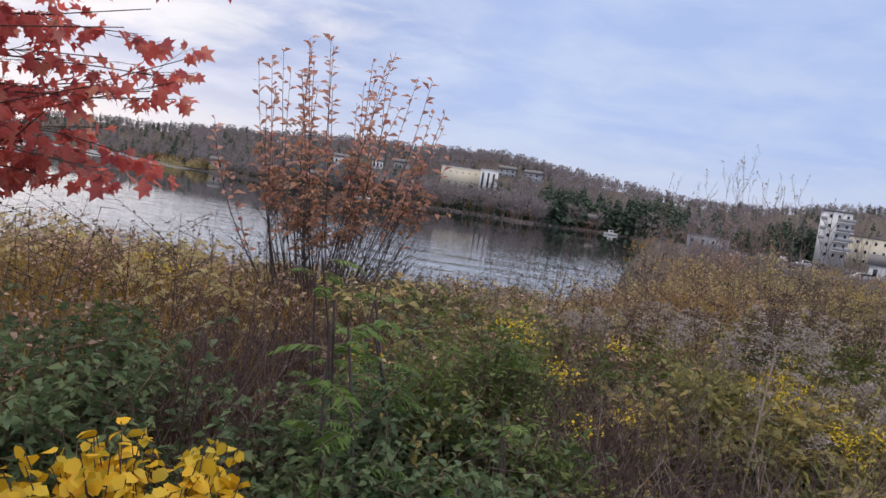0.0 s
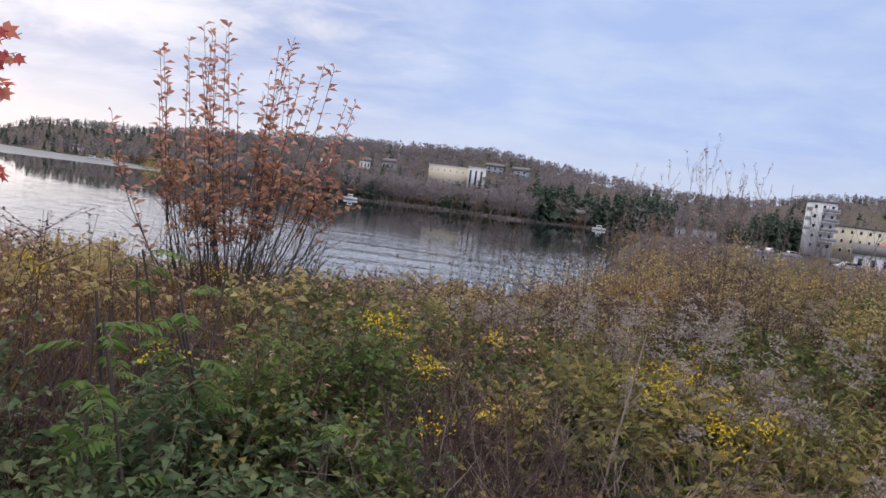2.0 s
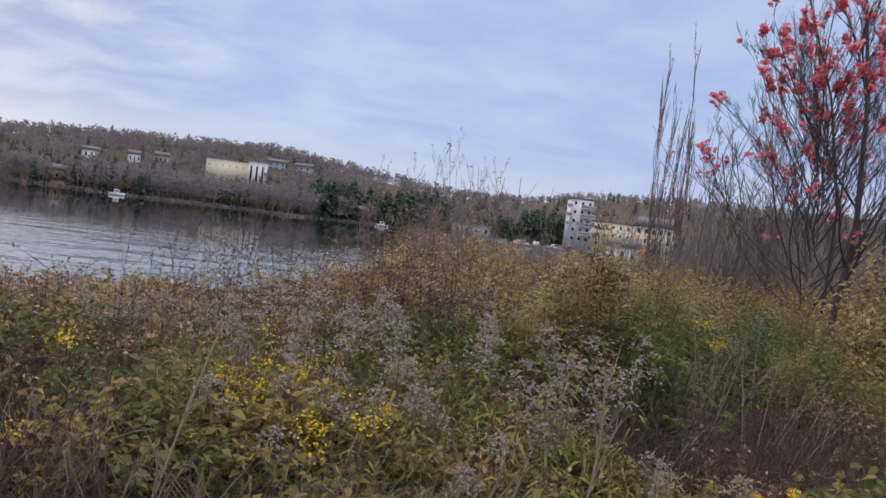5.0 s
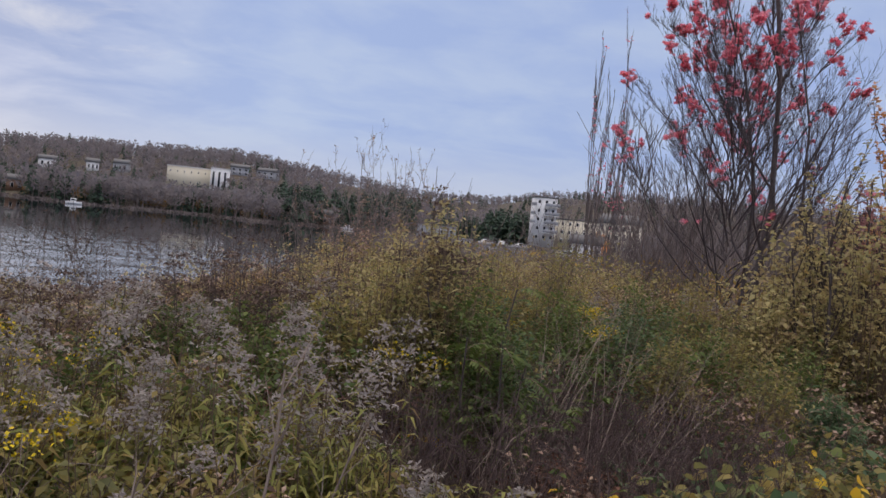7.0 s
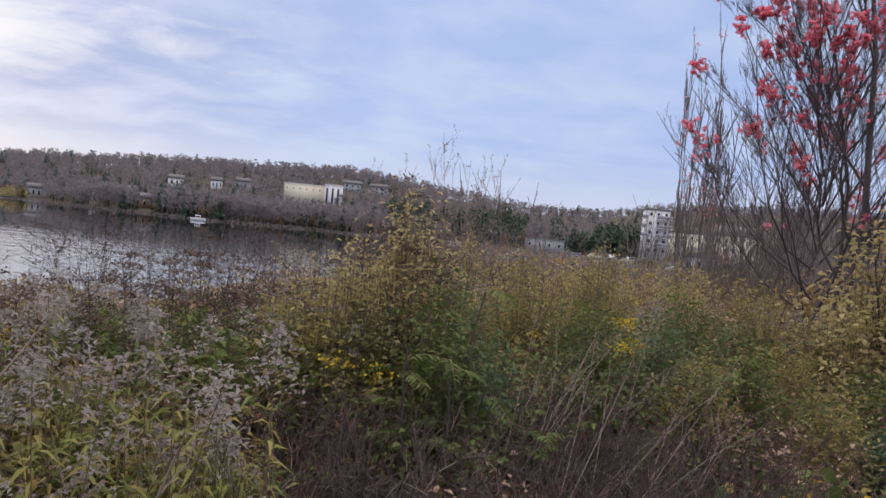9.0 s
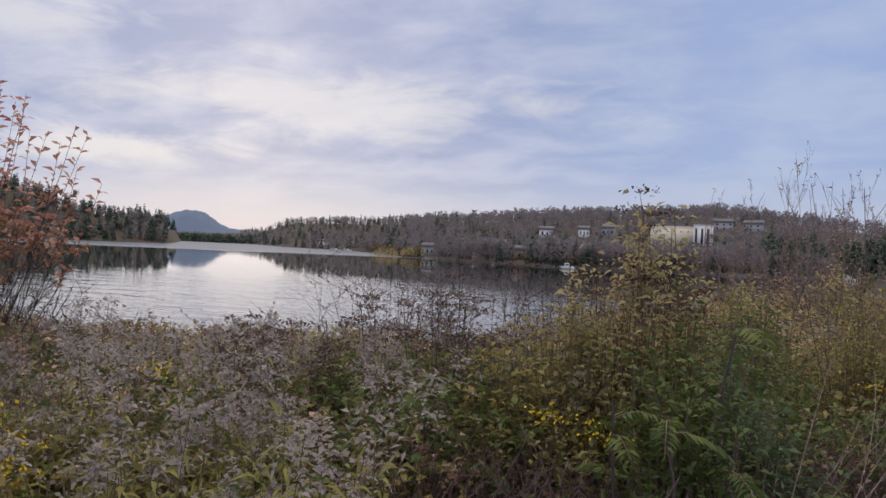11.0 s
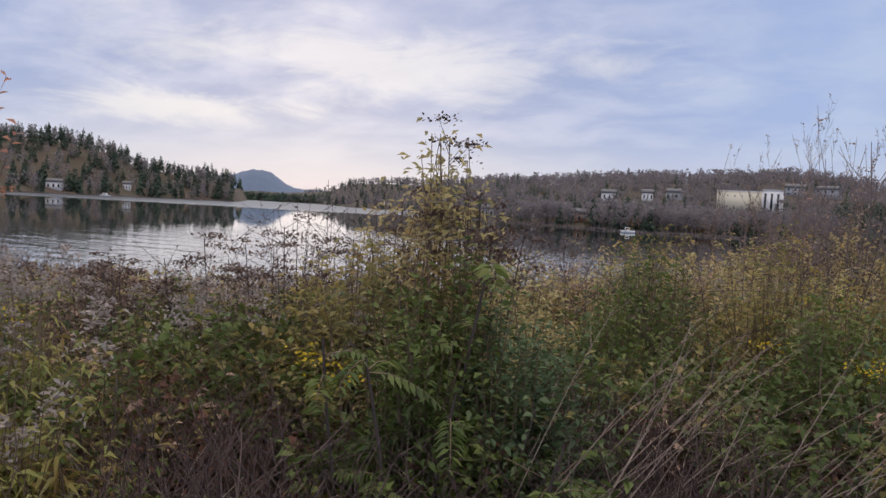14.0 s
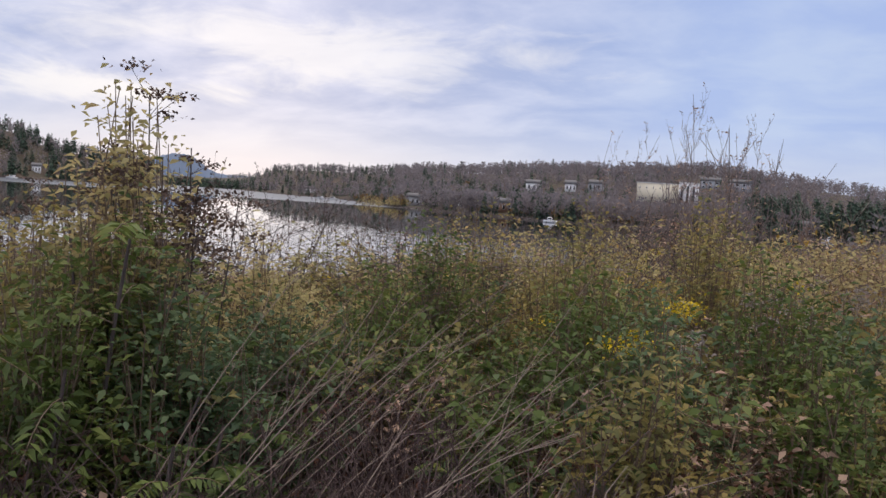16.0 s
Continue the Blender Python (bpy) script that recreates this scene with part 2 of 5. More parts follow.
SEED = leaf_mat("dark_seed_head", [(0.070, 0.046, 0.042), (0.130, 0.088, 0.074), (0.190, 0.140, 0.112)], rough=0.95, through=0.1)
# far pines and bare woods: distance haze mixed in as paler, bluer tones
PINE = leaf_mat("hazed_pine_foliage", [(0.046, 0.072, 0.058), (0.070, 0.108, 0.080), (0.104, 0.148, 0.098)], rough=0.8, through=0.15)
WOODS = leaf_mat("hazed_bare_crown", [(0.190, 0.180, 0.210), (0.235, 0.217, 0.240), (0.270, 0.240, 0.250), (0.215, 0.188, 0.190)], rough=0.95, through=0.45)
RUST = leaf_mat("rust_crown", [(0.224, 0.112, 0.049), (0.308, 0.182, 0.070), (0.182, 0.126, 0.056), (0.140, 0.084, 0.056)], rough=0.9, through=0.25)


def ground_mat():
    M = Mat("bank_soil")
    pos = M.add("ShaderNodeTexCoord").outputs["Object"]
    big = M.noise(0.05, 6, 0.6, pos)
    fine = M.noise(2.2, 8, 0.65, pos)
    soil = M.ramp(fine, [(0.3, (0.034, 0.022, 0.016)), (0.5, (0.075, 0.05, 0.036)), (0.72, (0.10, 0.08, 0.045))])
    grass = M.ramp(fine, [(0.3, (0.04, 0.034, 0.022)), (0.6, (0.075, 0.064, 0.04)), (0.8, (0.12, 0.10, 0.065))])
    M.base(M.mix(M.ramp(big, [(0.42, (0, 0, 0)), (0.58, (1, 1, 1))]), soil, grass), 0.95)
    M.bump(fine, 0.05)
    return M.m


def water_mat():
    M = Mat("lake_water")
    pos = M.add("ShaderNodeTexCoord").outputs["Object"]
    M.base((0.018, 0.024, 0.028), 0.06)
    M.p.inputs["IOR"].default_value = 1.33
    stretch = M.add("ShaderNodeMapping")
    stretch.inputs["Scale"].default_value = (0.55, 1.0, 1.0)
    M.l.new(pos, stretch.inputs[0])
    small = M.noise(1.6, 3, 0.6, stretch.outputs[0])
    gust = M.ramp(M.noise(0.03, 3, 0.5, stretch.outputs[0]), [(0.42, (0.02,) * 3), (0.62, (0.22,) * 3)])
    far = M.add("ShaderNodeVectorMath"); far.operation = "LENGTH"
    M.l.new(pos, far.inputs[0])
    close = M.add("ShaderNodeMapRange")
    for k, v in (("From Min", 55.0), ("From Max", 125.0), ("To Min", 0.75), ("To Max", 0.012)):
        close.inputs[k].default_value = v
    M.l.new(far.outputs["Value"], close.inputs[0])
    long = M.add("ShaderNodeMapping")
    long.inputs["Scale"].default_value = (0.10, 0.30, 1.0)
    M.l.new(pos, long.inputs[0])
    swell = M.noise(1.0, 4, 0.62, long.outputs[0])
    waves = M.add("ShaderNodeBump", Distance=0.17)
    M.l.new(close.outputs[0], waves.inputs["Strength"])
    M.l.new(swell, waves.inputs["Height"])
    b = M.add("ShaderNodeBump", Distance=0.022)
    M.l.new(waves.outputs[0], b.inputs["Normal"])
    M.l.new(M.mix(0.5, gust, close.outputs[0]), b.inputs["Strength"])
    M.l.new(small, b.inputs["Height"])
    M.l.new(b.outputs[0], M.p.inputs["Normal"])
    # open water far out is ruffled by the wind
    band = M.add("ShaderNodeMapRange")
    for k, v in (("From Min", 325.0), ("From Max", 350.0), ("To Min", 0.025), ("To Max", 0.32)):
        band.inputs[k].default_value = v
    M.l.new(far.outputs["Value"], band.inputs[0])
    chop = M.add("ShaderNodeMath"); chop.operation = "MULTIPLY_ADD"
    chop.inputs[1].default_value = 0.05
    M.l.new(close.outputs[0], chop.inputs[0]); M.l.new(band.outputs[0], chop.inputs[2])
    M.l.new(chop.outputs[0], M.p.inputs["Roughness"])
    return M.m


SOIL, WATER = ground_mat(), water_mat()

# ---- mesh tools ----
rng = np.random.default_rng(7)


class Soup:
    """Collects many small faces and makes one mesh of them."""

    def __init__(self):
        self.v, self.f, self.m, self.count = [], [], [], 0

    def add(self, verts, faces, mat):
        verts, faces = np.asarray(verts, float).reshape(-1, 3), np.asarray(faces, int)
        if len(faces):
            self.v.append(verts); self.f.append(faces + self.count)
            self.m.append(np.full(len(faces), mat)); self.count += len(verts)

    def build(self, name, mats, parent=None, smooth=False):
        me = bpy.data.meshes.new(name)
        v = np.concatenate(self.v)
        me.vertices.add(len(v)); me.vertices.foreach_set("co", v.astype(np.float32).ravel())
        sizes = np.concatenate([np.full(len(f), f.shape[1]) for f in self.f])
        loops = np.concatenate([f.ravel() for f in self.f])
        me.loops.add(len(loops)); me.loops.foreach_set("vertex_index", loops.astype(np.int32))
        me.polygons.add(len(sizes))
        me.polygons.foreach_set("loop_start", np.concatenate([[0], np.cumsum(sizes)[:-1]]).astype(np.int32))
        me.polygons.foreach_set("material_index", np.concatenate(self.m).astype(np.int32))
        for m in mats:
            me.materials.append(m)
        me.update(calc_edges=True); me.validate()
        if smooth:
            me.shade_smooth()
        ob = new(name, me)
        if parent is not None:
            ob.parent = parent
        return ob


def unit(a):
    return a / np.maximum(np.linalg.norm(a, axis=-1, keepdims=True), 1e-9)


def leaves(S, P, D, L, W, mat, droop=0.0, fold=0.12, wide=0.45):
    """Pointed leaves from P along D, length L and width W, each a bent diamond."""
    n = len(P)
    if not n:
        return
    L, W = np.broadcast_to(L, n)[:, None], np.broadcast_to(W, n)[:, None]
    D = unit(D)
    side = unit(np.cross(D, rng.normal(0, 0.55, (n, 3)) + (0, 0, 1)))
    up = np.cross(side, D)
    mid = P + D * L * wide + up * W * fold
    tip = P + D * L - np.array([0, 0, 1]) * L * droop
    V = np.stack([P, mid + side * W / 2, tip, mid - side * W / 2], 1)
    S.add(V, np.arange(4 * n).reshape(n, 4), mat)


def tubes(S, pts, rad, mat, sides=3):
    """Tapered tubes along polylines pts (n, k, 3) with radii (n, k)."""
    n, k, _ = pts.shape
    if not n:
        return
    t = unit(np.gradient(pts, axis=1))
    ref = np.where(np.abs(t[..., 2:3]) < 0.9, np.array([0, 0, 1.0]), np.array([1.0, 0, 0]))
    a = unit(np.cross(t, ref)); b = np.cross(t, a)
    ang = np.arange(sides) * 2 * np.pi / sides
    ring = pts[:, :, None] + rad[:, :, None, None] * (a[:, :, None] * np.cos(ang)[:, None] + b[:, :, None] * np.sin(ang)[:, None])
    idx = np.arange(n * k * sides).reshape(n, k, sides)
    lo, hi = idx[:, :-1], idx[:, 1:]
    q = np.stack([lo, np.roll(lo, -1, 2), np.roll(hi, -1, 2), hi], -1)
    S.add(ring, q.reshape(-1, 4), mat)


def curves(base, tip, k, sag=0.0, wobble=0.0):
    """Polylines from base to tip (n, k, 3), bowed sideways and downwards."""
    n = len(base)
    s = np.linspace(0, 1, k)[None, :, None]
    p = base[:, None] * (1 - s) + tip[:, None] * s
    bow = 4 * s * (1 - s)
    p = p + bow * rng.normal(0, 1, (n, 1, 3)) * wobble
    p[..., 2] += bow[..., 0] * sag
    return p


def along(pts, s):
    """Points at the share s (n, j) of each polyline, and the way there."""
    n, k, _ = pts.shape
    x = np.clip(s * (k - 1), 0, k - 1.001)
    i = x.astype(int); f = (x - i)[..., None]
    r = np.arange(n)[:, None]
    return pts[r, i] * (1 - f) + pts[r, i + 1] * f, unit(pts[r, i + 1] - pts[r, i])


def spread(n, j, up, rnd=0.35):
    """Outward directions (n, j, 3) round a stem by the golden angle."""
    a = np.arange(j)[None] * 2.4 + rng.uniform(0, 6.28, (n, 1)) + rng.normal(0, 0.3, (n, j))
    z = up + rng.normal(0, rnd, (n, j))
    return unit(np.stack([np.cos(a), np.sin(a), z], -1))


def box(S, lo, hi, mat):
    x0, y0, z0 = lo; x1, y1, z1 = hi
    v = [(x0, y0, z0), (x1, y0, z0), (x1, y1, z0), (x0, y1, z0), (x0, y0, z1), (x1, y0, z1), (x1, y1, z1), (x0, y1, z1)]
    S.add(v, [(0, 3, 2, 1), (4, 5, 6, 7), (0, 1, 5, 4), (1, 2, 6, 5), (2, 3, 7, 6), (3, 0, 4, 7)], mat)


# ---- the lie of the land ----
CX, CY = 3.5, 1.8
WATER_Z = -2.4
P0, DIR, NRM = np.array([0.65, 0.08]), np.array([0.856, 0.517]), np.array([-0.517, 0.856])


def us(x, y):
    """Along the footpath (u) and away from it towards the lake (s)."""
    d = np.stack([np.asarray(x, float) - P0[0], np.asarray(y, float) - P0[1]], -1)
    return d @ DIR, d @ NRM


def xy(u, s):
    return P0[0] + np.asarray(u) * DIR[0] + np.asarray(s) * NRM[0], P0[1] + np.asarray(u) * DIR[1] + np.asarray(s) * NRM[1]


def smooth(a, b, x):
    t = np.clip((x - a) / (b - a), 0, 1)
    return t * t * (3 - 2 * t)


# bearings in degrees, east of the look across the lake
NEAR_AZ = [-180, -100, -60, -40, -20, -5, 0, 3, 5, 7, 9, 11, 180]
NEAR_D = [400, 60, 17, 16, 17, 20, 24, 31, 44, 85, 150, 262, 262]
FAR_AZ = [-180, -100, -62, -55, -50, -41.0, -40.8, -36, -33, -28, -24, -20, -12, -3, 0, 5, 7, 10, 11, 180]
FAR_D = [400, 260, 400, 445, 500, 600, 1000, 950, 700, 570, 360, 320, 268, 285, 262, 300, 300, 265, 262, 262]
RIDGE_AZ = [-180, -90, -58, -53, -50, -47.8, -45, -42, -41.1, -40.8, -39, -38, -36.8, -34.7, -33, -30, -26, -21.6, -18, -13, -9, -5, -2, 1, 4, 8, 12, 18, 22, 30, 45, 70, 180]
RIDGE_EL = [2, 3.2, 3.6, 3.8, 3.2, 2.3, 1.9, 1.6, 1.3, 0.6, 0.6, 0.6, 0.7, 1.0, 1.7, 1.95, 2.1, 2.6, 2.8, 3.3, 3.4, 3.6, 3.85, 3.6, 3.3, 2.9, 2.4, 2.5, 3.3, 3.7, 3.6, 3, 2]
RIDGE_D = [900, 700, 620, 600, 600, 620, 650, 660, 670, 2300, 2300, 2200, 2100, 1500, 1200, 1000, 800, 700, 640, 580, 560, 560, 560, 560, 560, 600, 700, 900, 1000, 900, 800, 800, 900]
TREES_UP = 8.0


def land(x, y):
    """Height of the ground."""
    x, y = np.asarray(x, float), np.asarray(y, float)
    dx, dy = x - CX, y - CY
    d, az = np.hypot(dx, dy), np.degrees(np.arctan2(dx, dy))
    near, far = np.interp(az, NEAR_AZ, NEAR_D), np.interp(az, FAR_AZ, FAR_D)
    rd, re = np.interp(az, RIDGE_AZ, RIDGE_D), np.interp(az, RIDGE_AZ, RIDGE_EL)
    top = 2.5 + np.tan(np.radians(re)) * rd - TREES_UP
    u, s = us(x, y)
    bank = 0.95 - 0.022 * np.clip(u, -5, 12) - 0.55 * smooth(7, 13, s) + 0.05 * np.sin(1.7 * x) * np.cos(1.3 * y)
    slope = bank + (-2.9 - bank) * smooth(0.62, 1.05, d / near)
    right = np.where(near > 255, 1.0, smooth(8, 11, az) * (az < 175))
    flat = bank + (-1.2 - bank) * smooth(10, 60, d)
    z = np.where(d < near, slope * (1 - right) + flat * right, -4.5)
    rise = smooth(0.0, 1.0, (d - far) / (rd - far))
    hill = -2.2 + (top + 2.2) * rise - 0.35 * (top + 3) * smooth(rd, rd * 2.2, d)
    edge = smooth(far - 6, far + 3, d)
    return z * (1 - edge) + np.where(d > far - 6, hill, z) * edge


def ground():
    az = np.radians(np.concatenate([np.arange(-180, -62, 4.0), np.arange(-62, 62, 0.6), np.arange(62, 180, 4.0)]))
    r = np.concatenate([[0.001], np.geomspace(0.6, 30, 60), np.geomspace(31.5, 4500, 110)])
    A, R = np.meshgrid(az, r)
    X, Y = CX + R * np.sin(A), CY + R * np.cos(A)
    Z = land(X, Y)
    n, k = A.shape
    idx = np.arange(n * k).reshape(n, k)
    nxt = np.roll(idx, -1, 1)
    S = Soup()
    S.add(np.stack([X, Y, Z], -1), np.stack([idx[:-1], idx[1:], nxt[1:], nxt[:-1]], -1).reshape(-1, 4), 0)
    ob = S.build("ground", [SOIL], smooth=True)
    tagged(ob, "dark soil bank sloping down to the lake shore", "ground", kind="structure")


def lake():
    S = Soup()
    n = 48
    a = np.arange(n) * 2 * np.pi / n
    v = np.concatenate([[(0, 0, WATER_Z)], np.stack([2600 * np.sin(a), 2600 * np.cos(a), np.full(n, WATER_Z)], -1)])
    S.add(v, [(0, 1 + (i + 1) % n, 1 + i) for i in range(n)], 0)
    tagged(S.build("water", [WATER]), "calm grey lake mirroring the pale sky", "lake", kind="structure")


ground()
lake()


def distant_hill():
    """The wooded mountain far up the lake; its blue haze is a painted glow."""
    M = Mat("hazed_forest_glow")
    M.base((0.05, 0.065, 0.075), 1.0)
    # distance haze, put in as blue emission over the dark forest base
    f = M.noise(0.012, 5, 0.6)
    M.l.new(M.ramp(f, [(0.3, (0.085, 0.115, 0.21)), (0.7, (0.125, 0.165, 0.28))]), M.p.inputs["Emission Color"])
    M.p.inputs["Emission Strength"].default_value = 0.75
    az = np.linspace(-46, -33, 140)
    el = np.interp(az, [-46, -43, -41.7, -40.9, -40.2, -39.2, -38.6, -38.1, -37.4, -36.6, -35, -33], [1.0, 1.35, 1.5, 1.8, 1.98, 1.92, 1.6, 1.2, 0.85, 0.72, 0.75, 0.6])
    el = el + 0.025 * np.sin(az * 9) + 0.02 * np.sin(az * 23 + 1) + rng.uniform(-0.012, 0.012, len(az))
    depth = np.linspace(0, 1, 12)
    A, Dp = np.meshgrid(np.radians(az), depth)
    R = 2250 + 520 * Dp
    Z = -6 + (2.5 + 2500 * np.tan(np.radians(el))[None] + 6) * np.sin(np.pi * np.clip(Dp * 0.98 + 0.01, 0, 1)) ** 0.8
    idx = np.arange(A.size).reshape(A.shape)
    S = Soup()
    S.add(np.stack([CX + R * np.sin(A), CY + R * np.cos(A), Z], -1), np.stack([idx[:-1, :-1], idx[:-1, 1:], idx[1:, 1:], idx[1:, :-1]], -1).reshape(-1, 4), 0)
    tagged(S.build("backdrop", [M.m], smooth=True), "wooded mountain far up the lake with blue haze painted in", "mountain", kind="structure")


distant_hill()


def place(az, d):
    return CX + d * math.sin(radians(az)), CY + d * math.cos(radians(az))

# ---- woods on the far shores ----


def conifers(S, x, y, h, w, n=44):
    z = land(x, y)
    k = len(x)
    base = np.stack([x, y, z], -1)
    tubes(S, curves(base, base + np.stack([0 * h, 0 * h, h * 0.95], -1), 2), np.stack([h * 0.018, h * 0.004], -1), 1)
    s = np.linspace(0.10, 1.0, n)[None] + rng.normal(0, 0.02, (k, n))
    D = spread(k, n, -0.25, 0.12)
    P = base[:, None] + np.stack([0 * s, 0 * s, s * h[:, None]], -1)
    reach = (w[:, None] * np.clip(1.03 - s, 0, 1) ** 0.8 + 0.03 * h[:, None]) * rng.uniform(0.65, 1.2, (k, n))
    leaves(S, P.reshape(-1, 3), D.reshape(-1, 3), reach.ravel(), (0.7 * reach + 0.02 * h[:, None]).ravel(), 0, droop=0.12, wide=0.6)


def bare_trees(S, x, y, h, w, n=46, mat=0):
    z = land(x, y)
    k = len(x)
    base = np.stack([x, y, z], -1)
    tubes(S, curves(base, base + np.stack([0 * h, 0 * h, h * 0.8], -1), 3, wobble=0.2), np.stack([h * 0.02, h * 0.016, h * 0.006], -1), 1)
    s = rng.uniform(0.28, 1.0, (k, n))
    D = spread(k, n, 0.9, 0.5)
    r = w[:, None] * np.sqrt(rng.uniform(0, 1, (k, n))) * np.sqrt(np.clip(1.08 - s, 0.02, 1)) * 0.75
    P = base[:, None] + np.stack([D[..., 0] * r, D[..., 1] * r, s * h[:, None] * 0.9], -1)
    L = h[:, None] * rng.uniform(0.10, 0.24, (k, n))
    leaves(S, P.reshape(-1, 3), D.reshape(-1, 3), L.ravel(), (L * rng.uniform(0.2, 0.55, (k, n))).ravel(), mat)


# bearing, half width and distance of the houses, before which the woods are cut
CLEARINGS = [(-4.2, 1.9, 392), (21.6, 1.4, 214), (24.5, 2.6, 224), (26.9, 1.4, 190), (13.9, 1.8, 236), (-13.6, 0.5, 420), (-12, 0.5, 400), (-17, 0.6, 380), (-15.6, 0.6, 330), (-19, 0.4, 375), (-9.2, 0.7, 418), (-10.9, 0.6, 412), (0.6, 0.8, 442), (-1.2, 0.7, 440), (-53, 0.5, 486), (-48.5, 0.4, 540), (5.2, 0.5, 312), (7.0, 0.4, 306), (-22.5, 0.5, 385)]


def scatter(n, az0, az1, f0, f1, bias=1.0, back=1.05):
    """Places between the far shore (f=0) and the ridge (f=1)."""
    az = rng.uniform(az0, az1, n)
    far, rd = np.interp(az, FAR_AZ, FAR_D), np.interp(az, RIDGE_AZ, RIDGE_D) * back
    f = f0 + (f1 - f0) * rng.uniform(0, 1, n) ** bias
    d = far + 3 + (rd - far) * f
    ok = np.ones(n, bool)
    for a, half, dist in CLEARINGS:
        ok &= ~((np.abs(az - a) < half) & (d > dist - 48) & (d < dist + 14))
    ok &= ~((az > -41.6) & (az < -36.5) & (d > 1000))
    az, d = az[ok], d[ok]
    return CX + d * np.sin(np.radians(az)), CY + d * np.cos(np.radians(az))


def woods():
    S = Soup()
    for n, a0, a1, f0, f1, h0, h1 in ((420, -64, -41.3, 0.0, 1.0, 7, 13), (45, -64, -41.3, 0.9, 1.0, 8, 15), (290, -40, -24, 0.0, 1.0, 6, 12), (90, -26, -19, 0.0, 0.5, 5, 10),
                                      (230, -22, 3, 0.0, 1.0, 5, 10), (130, -20, 3, 0.0, 0.3, 6, 11), (40, -17, -12, 0.0, 0.2, 7, 12), (60, -14, -8.5, 0.95, 1.0, 6, 8), (60, -8, 6, 0.93, 1.0, 4, 9), (230, 1.5, 12, 0.0, 0.2, 10, 16), (110, 12, 20.5, 0.02, 0.15, 7, 10), (300, 8, 62, 0.2, 1.0, 6, 11)):
        x, y = scatter(n, a0, a1, f0, f1)
        h = rng.uniform(h0, h1, len(x)) * rng.uniform(0.75, 1.1, len(x))
        conifers(S, x, y, h, h * rng.uniform(0.17, 0.32, len(x)), 56)
    # the low shore at the foot of the far mountain
    a, d = np.radians(rng.uniform(-41.2, -35, 260)), rng.uniform(960, 1150, 260)
    h = rng.uniform(7, 13, 260)
    conifers(S, CX + d * np.sin(a), CY + d * np.cos(a), h, h * 0.4, 40)
    # a dark stand beside the apartment tower
    for a0, a1, d0, d1, h0, h1, n in ((17.2, 20.5, 226, 250, 8, 11.5, 46), (15.0, 17.5, 240, 262, 6, 9, 20)):
        a, d = np.radians(rng.uniform(a0, a1, n)), rng.uniform(d0, d1, n)
        h = rng.uniform(h0, h1, n)
        conifers(S, CX + d * np.sin(a), CY + d * np.cos(a), h, h * rng.uniform(0.24, 0.36, n), 64)
    # one tall pine that stands above the others
    x, y = place(10.6, 285)
    conifers(S, np.array([x]), np.array([y]), np.array([16.5]), np.array([5.0]), 90)
    tagged(S.build("conifer_woods", [PINE, TWIG]), "dark green pines and spruces on the far shore hills, tinted with haze", "woods", kind="stuff")
    S = Soup()
    for n, a0, a1, f0, f1, b in ((480, -64, -41.3, 0.0, 1.0, 1), (900, -40, -22, 0.0, 1.0, 1), (1900, -24, 6, 0.0, 1.02, 1), (500, -24, 6, 0.0, 0.12, 1), (300, -24, 6, 0.95, 1.02, 1), (2300, 6, 62, 0.0, 1.0, 1.0), (500, 12, 62, 0.0, 0.15, 1), (500, 12, 62, 0.85, 1.02, 1)):
        x, y = scatter(n, a0, a1, f0, f1, b)
        h = rng.uniform(5, 10.5, len(x))
        bare_trees(S, x, y, h, h * rng.uniform(0.3, 0.6, len(x)), 40)
    tagged(S.build("bare_woods", [WOODS, THICKET]), "grey-brown leafless woods covering the far hills, tinted with haze", "woods", kind="stuff")
    S = Soup()
    for n, a0, a1, f0, f1 in ((60, -27, -22, 0.0, 0.05), (70, -20, -10, 0.0, 0.4), (70, -8, 12, 0.0, 0.1), (40, 14, 40, 0.0, 0.1)):
        x, y = scatter(n, a0, a1, f0, f1)
        h = rng.uniform(2.5, 6, len(x))
        bare_trees(S, x, y, h, h * 0.55, 60)
    tagged(S.build("rust_woods", [RUST, TWIG]), "rust and ochre autumn trees along the far shore", "woods", kind="stuff")
    S = Soup()
    n = 7000
    az = rng.uniform(-62, 12, n)
    d = np.interp(az, FAR_AZ, FAR_D) + rng.uniform(-1.5, 7, n)
    x, y = CX + d * np.sin(np.radians(az)), CY + d * np.cos(np.radians(az))
    h = rng.uniform(0.3, 0.9, n)
    leaves(S, np.stack([x, y, np.maximum(land(x, y), WATER_Z - 0.1)], -1), np.stack([rng.normal(0, 0.3, n), rng.normal(0, 0.3, n), np.ones(n)], -1), h, h * 0.6, 0)
    tagged(S.build("shore_reeds", [THICKET]), "tan reeds and dry grass along the far waterline", "reeds", kind="stuff")


woods()

# ---- buildings across the water ----
CREAM = wall_mat("cream_render", (0.78, 0.72, 0.58), 0.88)
WHITE = wall_mat("white_render", (0.80, 0.81, 0.83), 0.88)
GREYWALL = wall_mat("grey_cladding", (0.40, 0.42, 0.46))
ROOF = wall_mat("grey_roof", (0.16, 0.16, 0.17))
PALEROOF = wall_mat("pale_metal_roof", (0.30, 0.31, 0.34))
BRICK = wall_mat("brown_wall", (0.24, 0.15, 0.11))
GLASS = Mat("window_glass").base((0.03, 0.035, 0.045), 0.08).m
METAL = Mat("car_paint_white").base((0.55, 0.56, 0.58), 0.3).m
DARKPAINT = Mat("car_paint_dark").base((0.05, 0.055, 0.065), 0.3).m
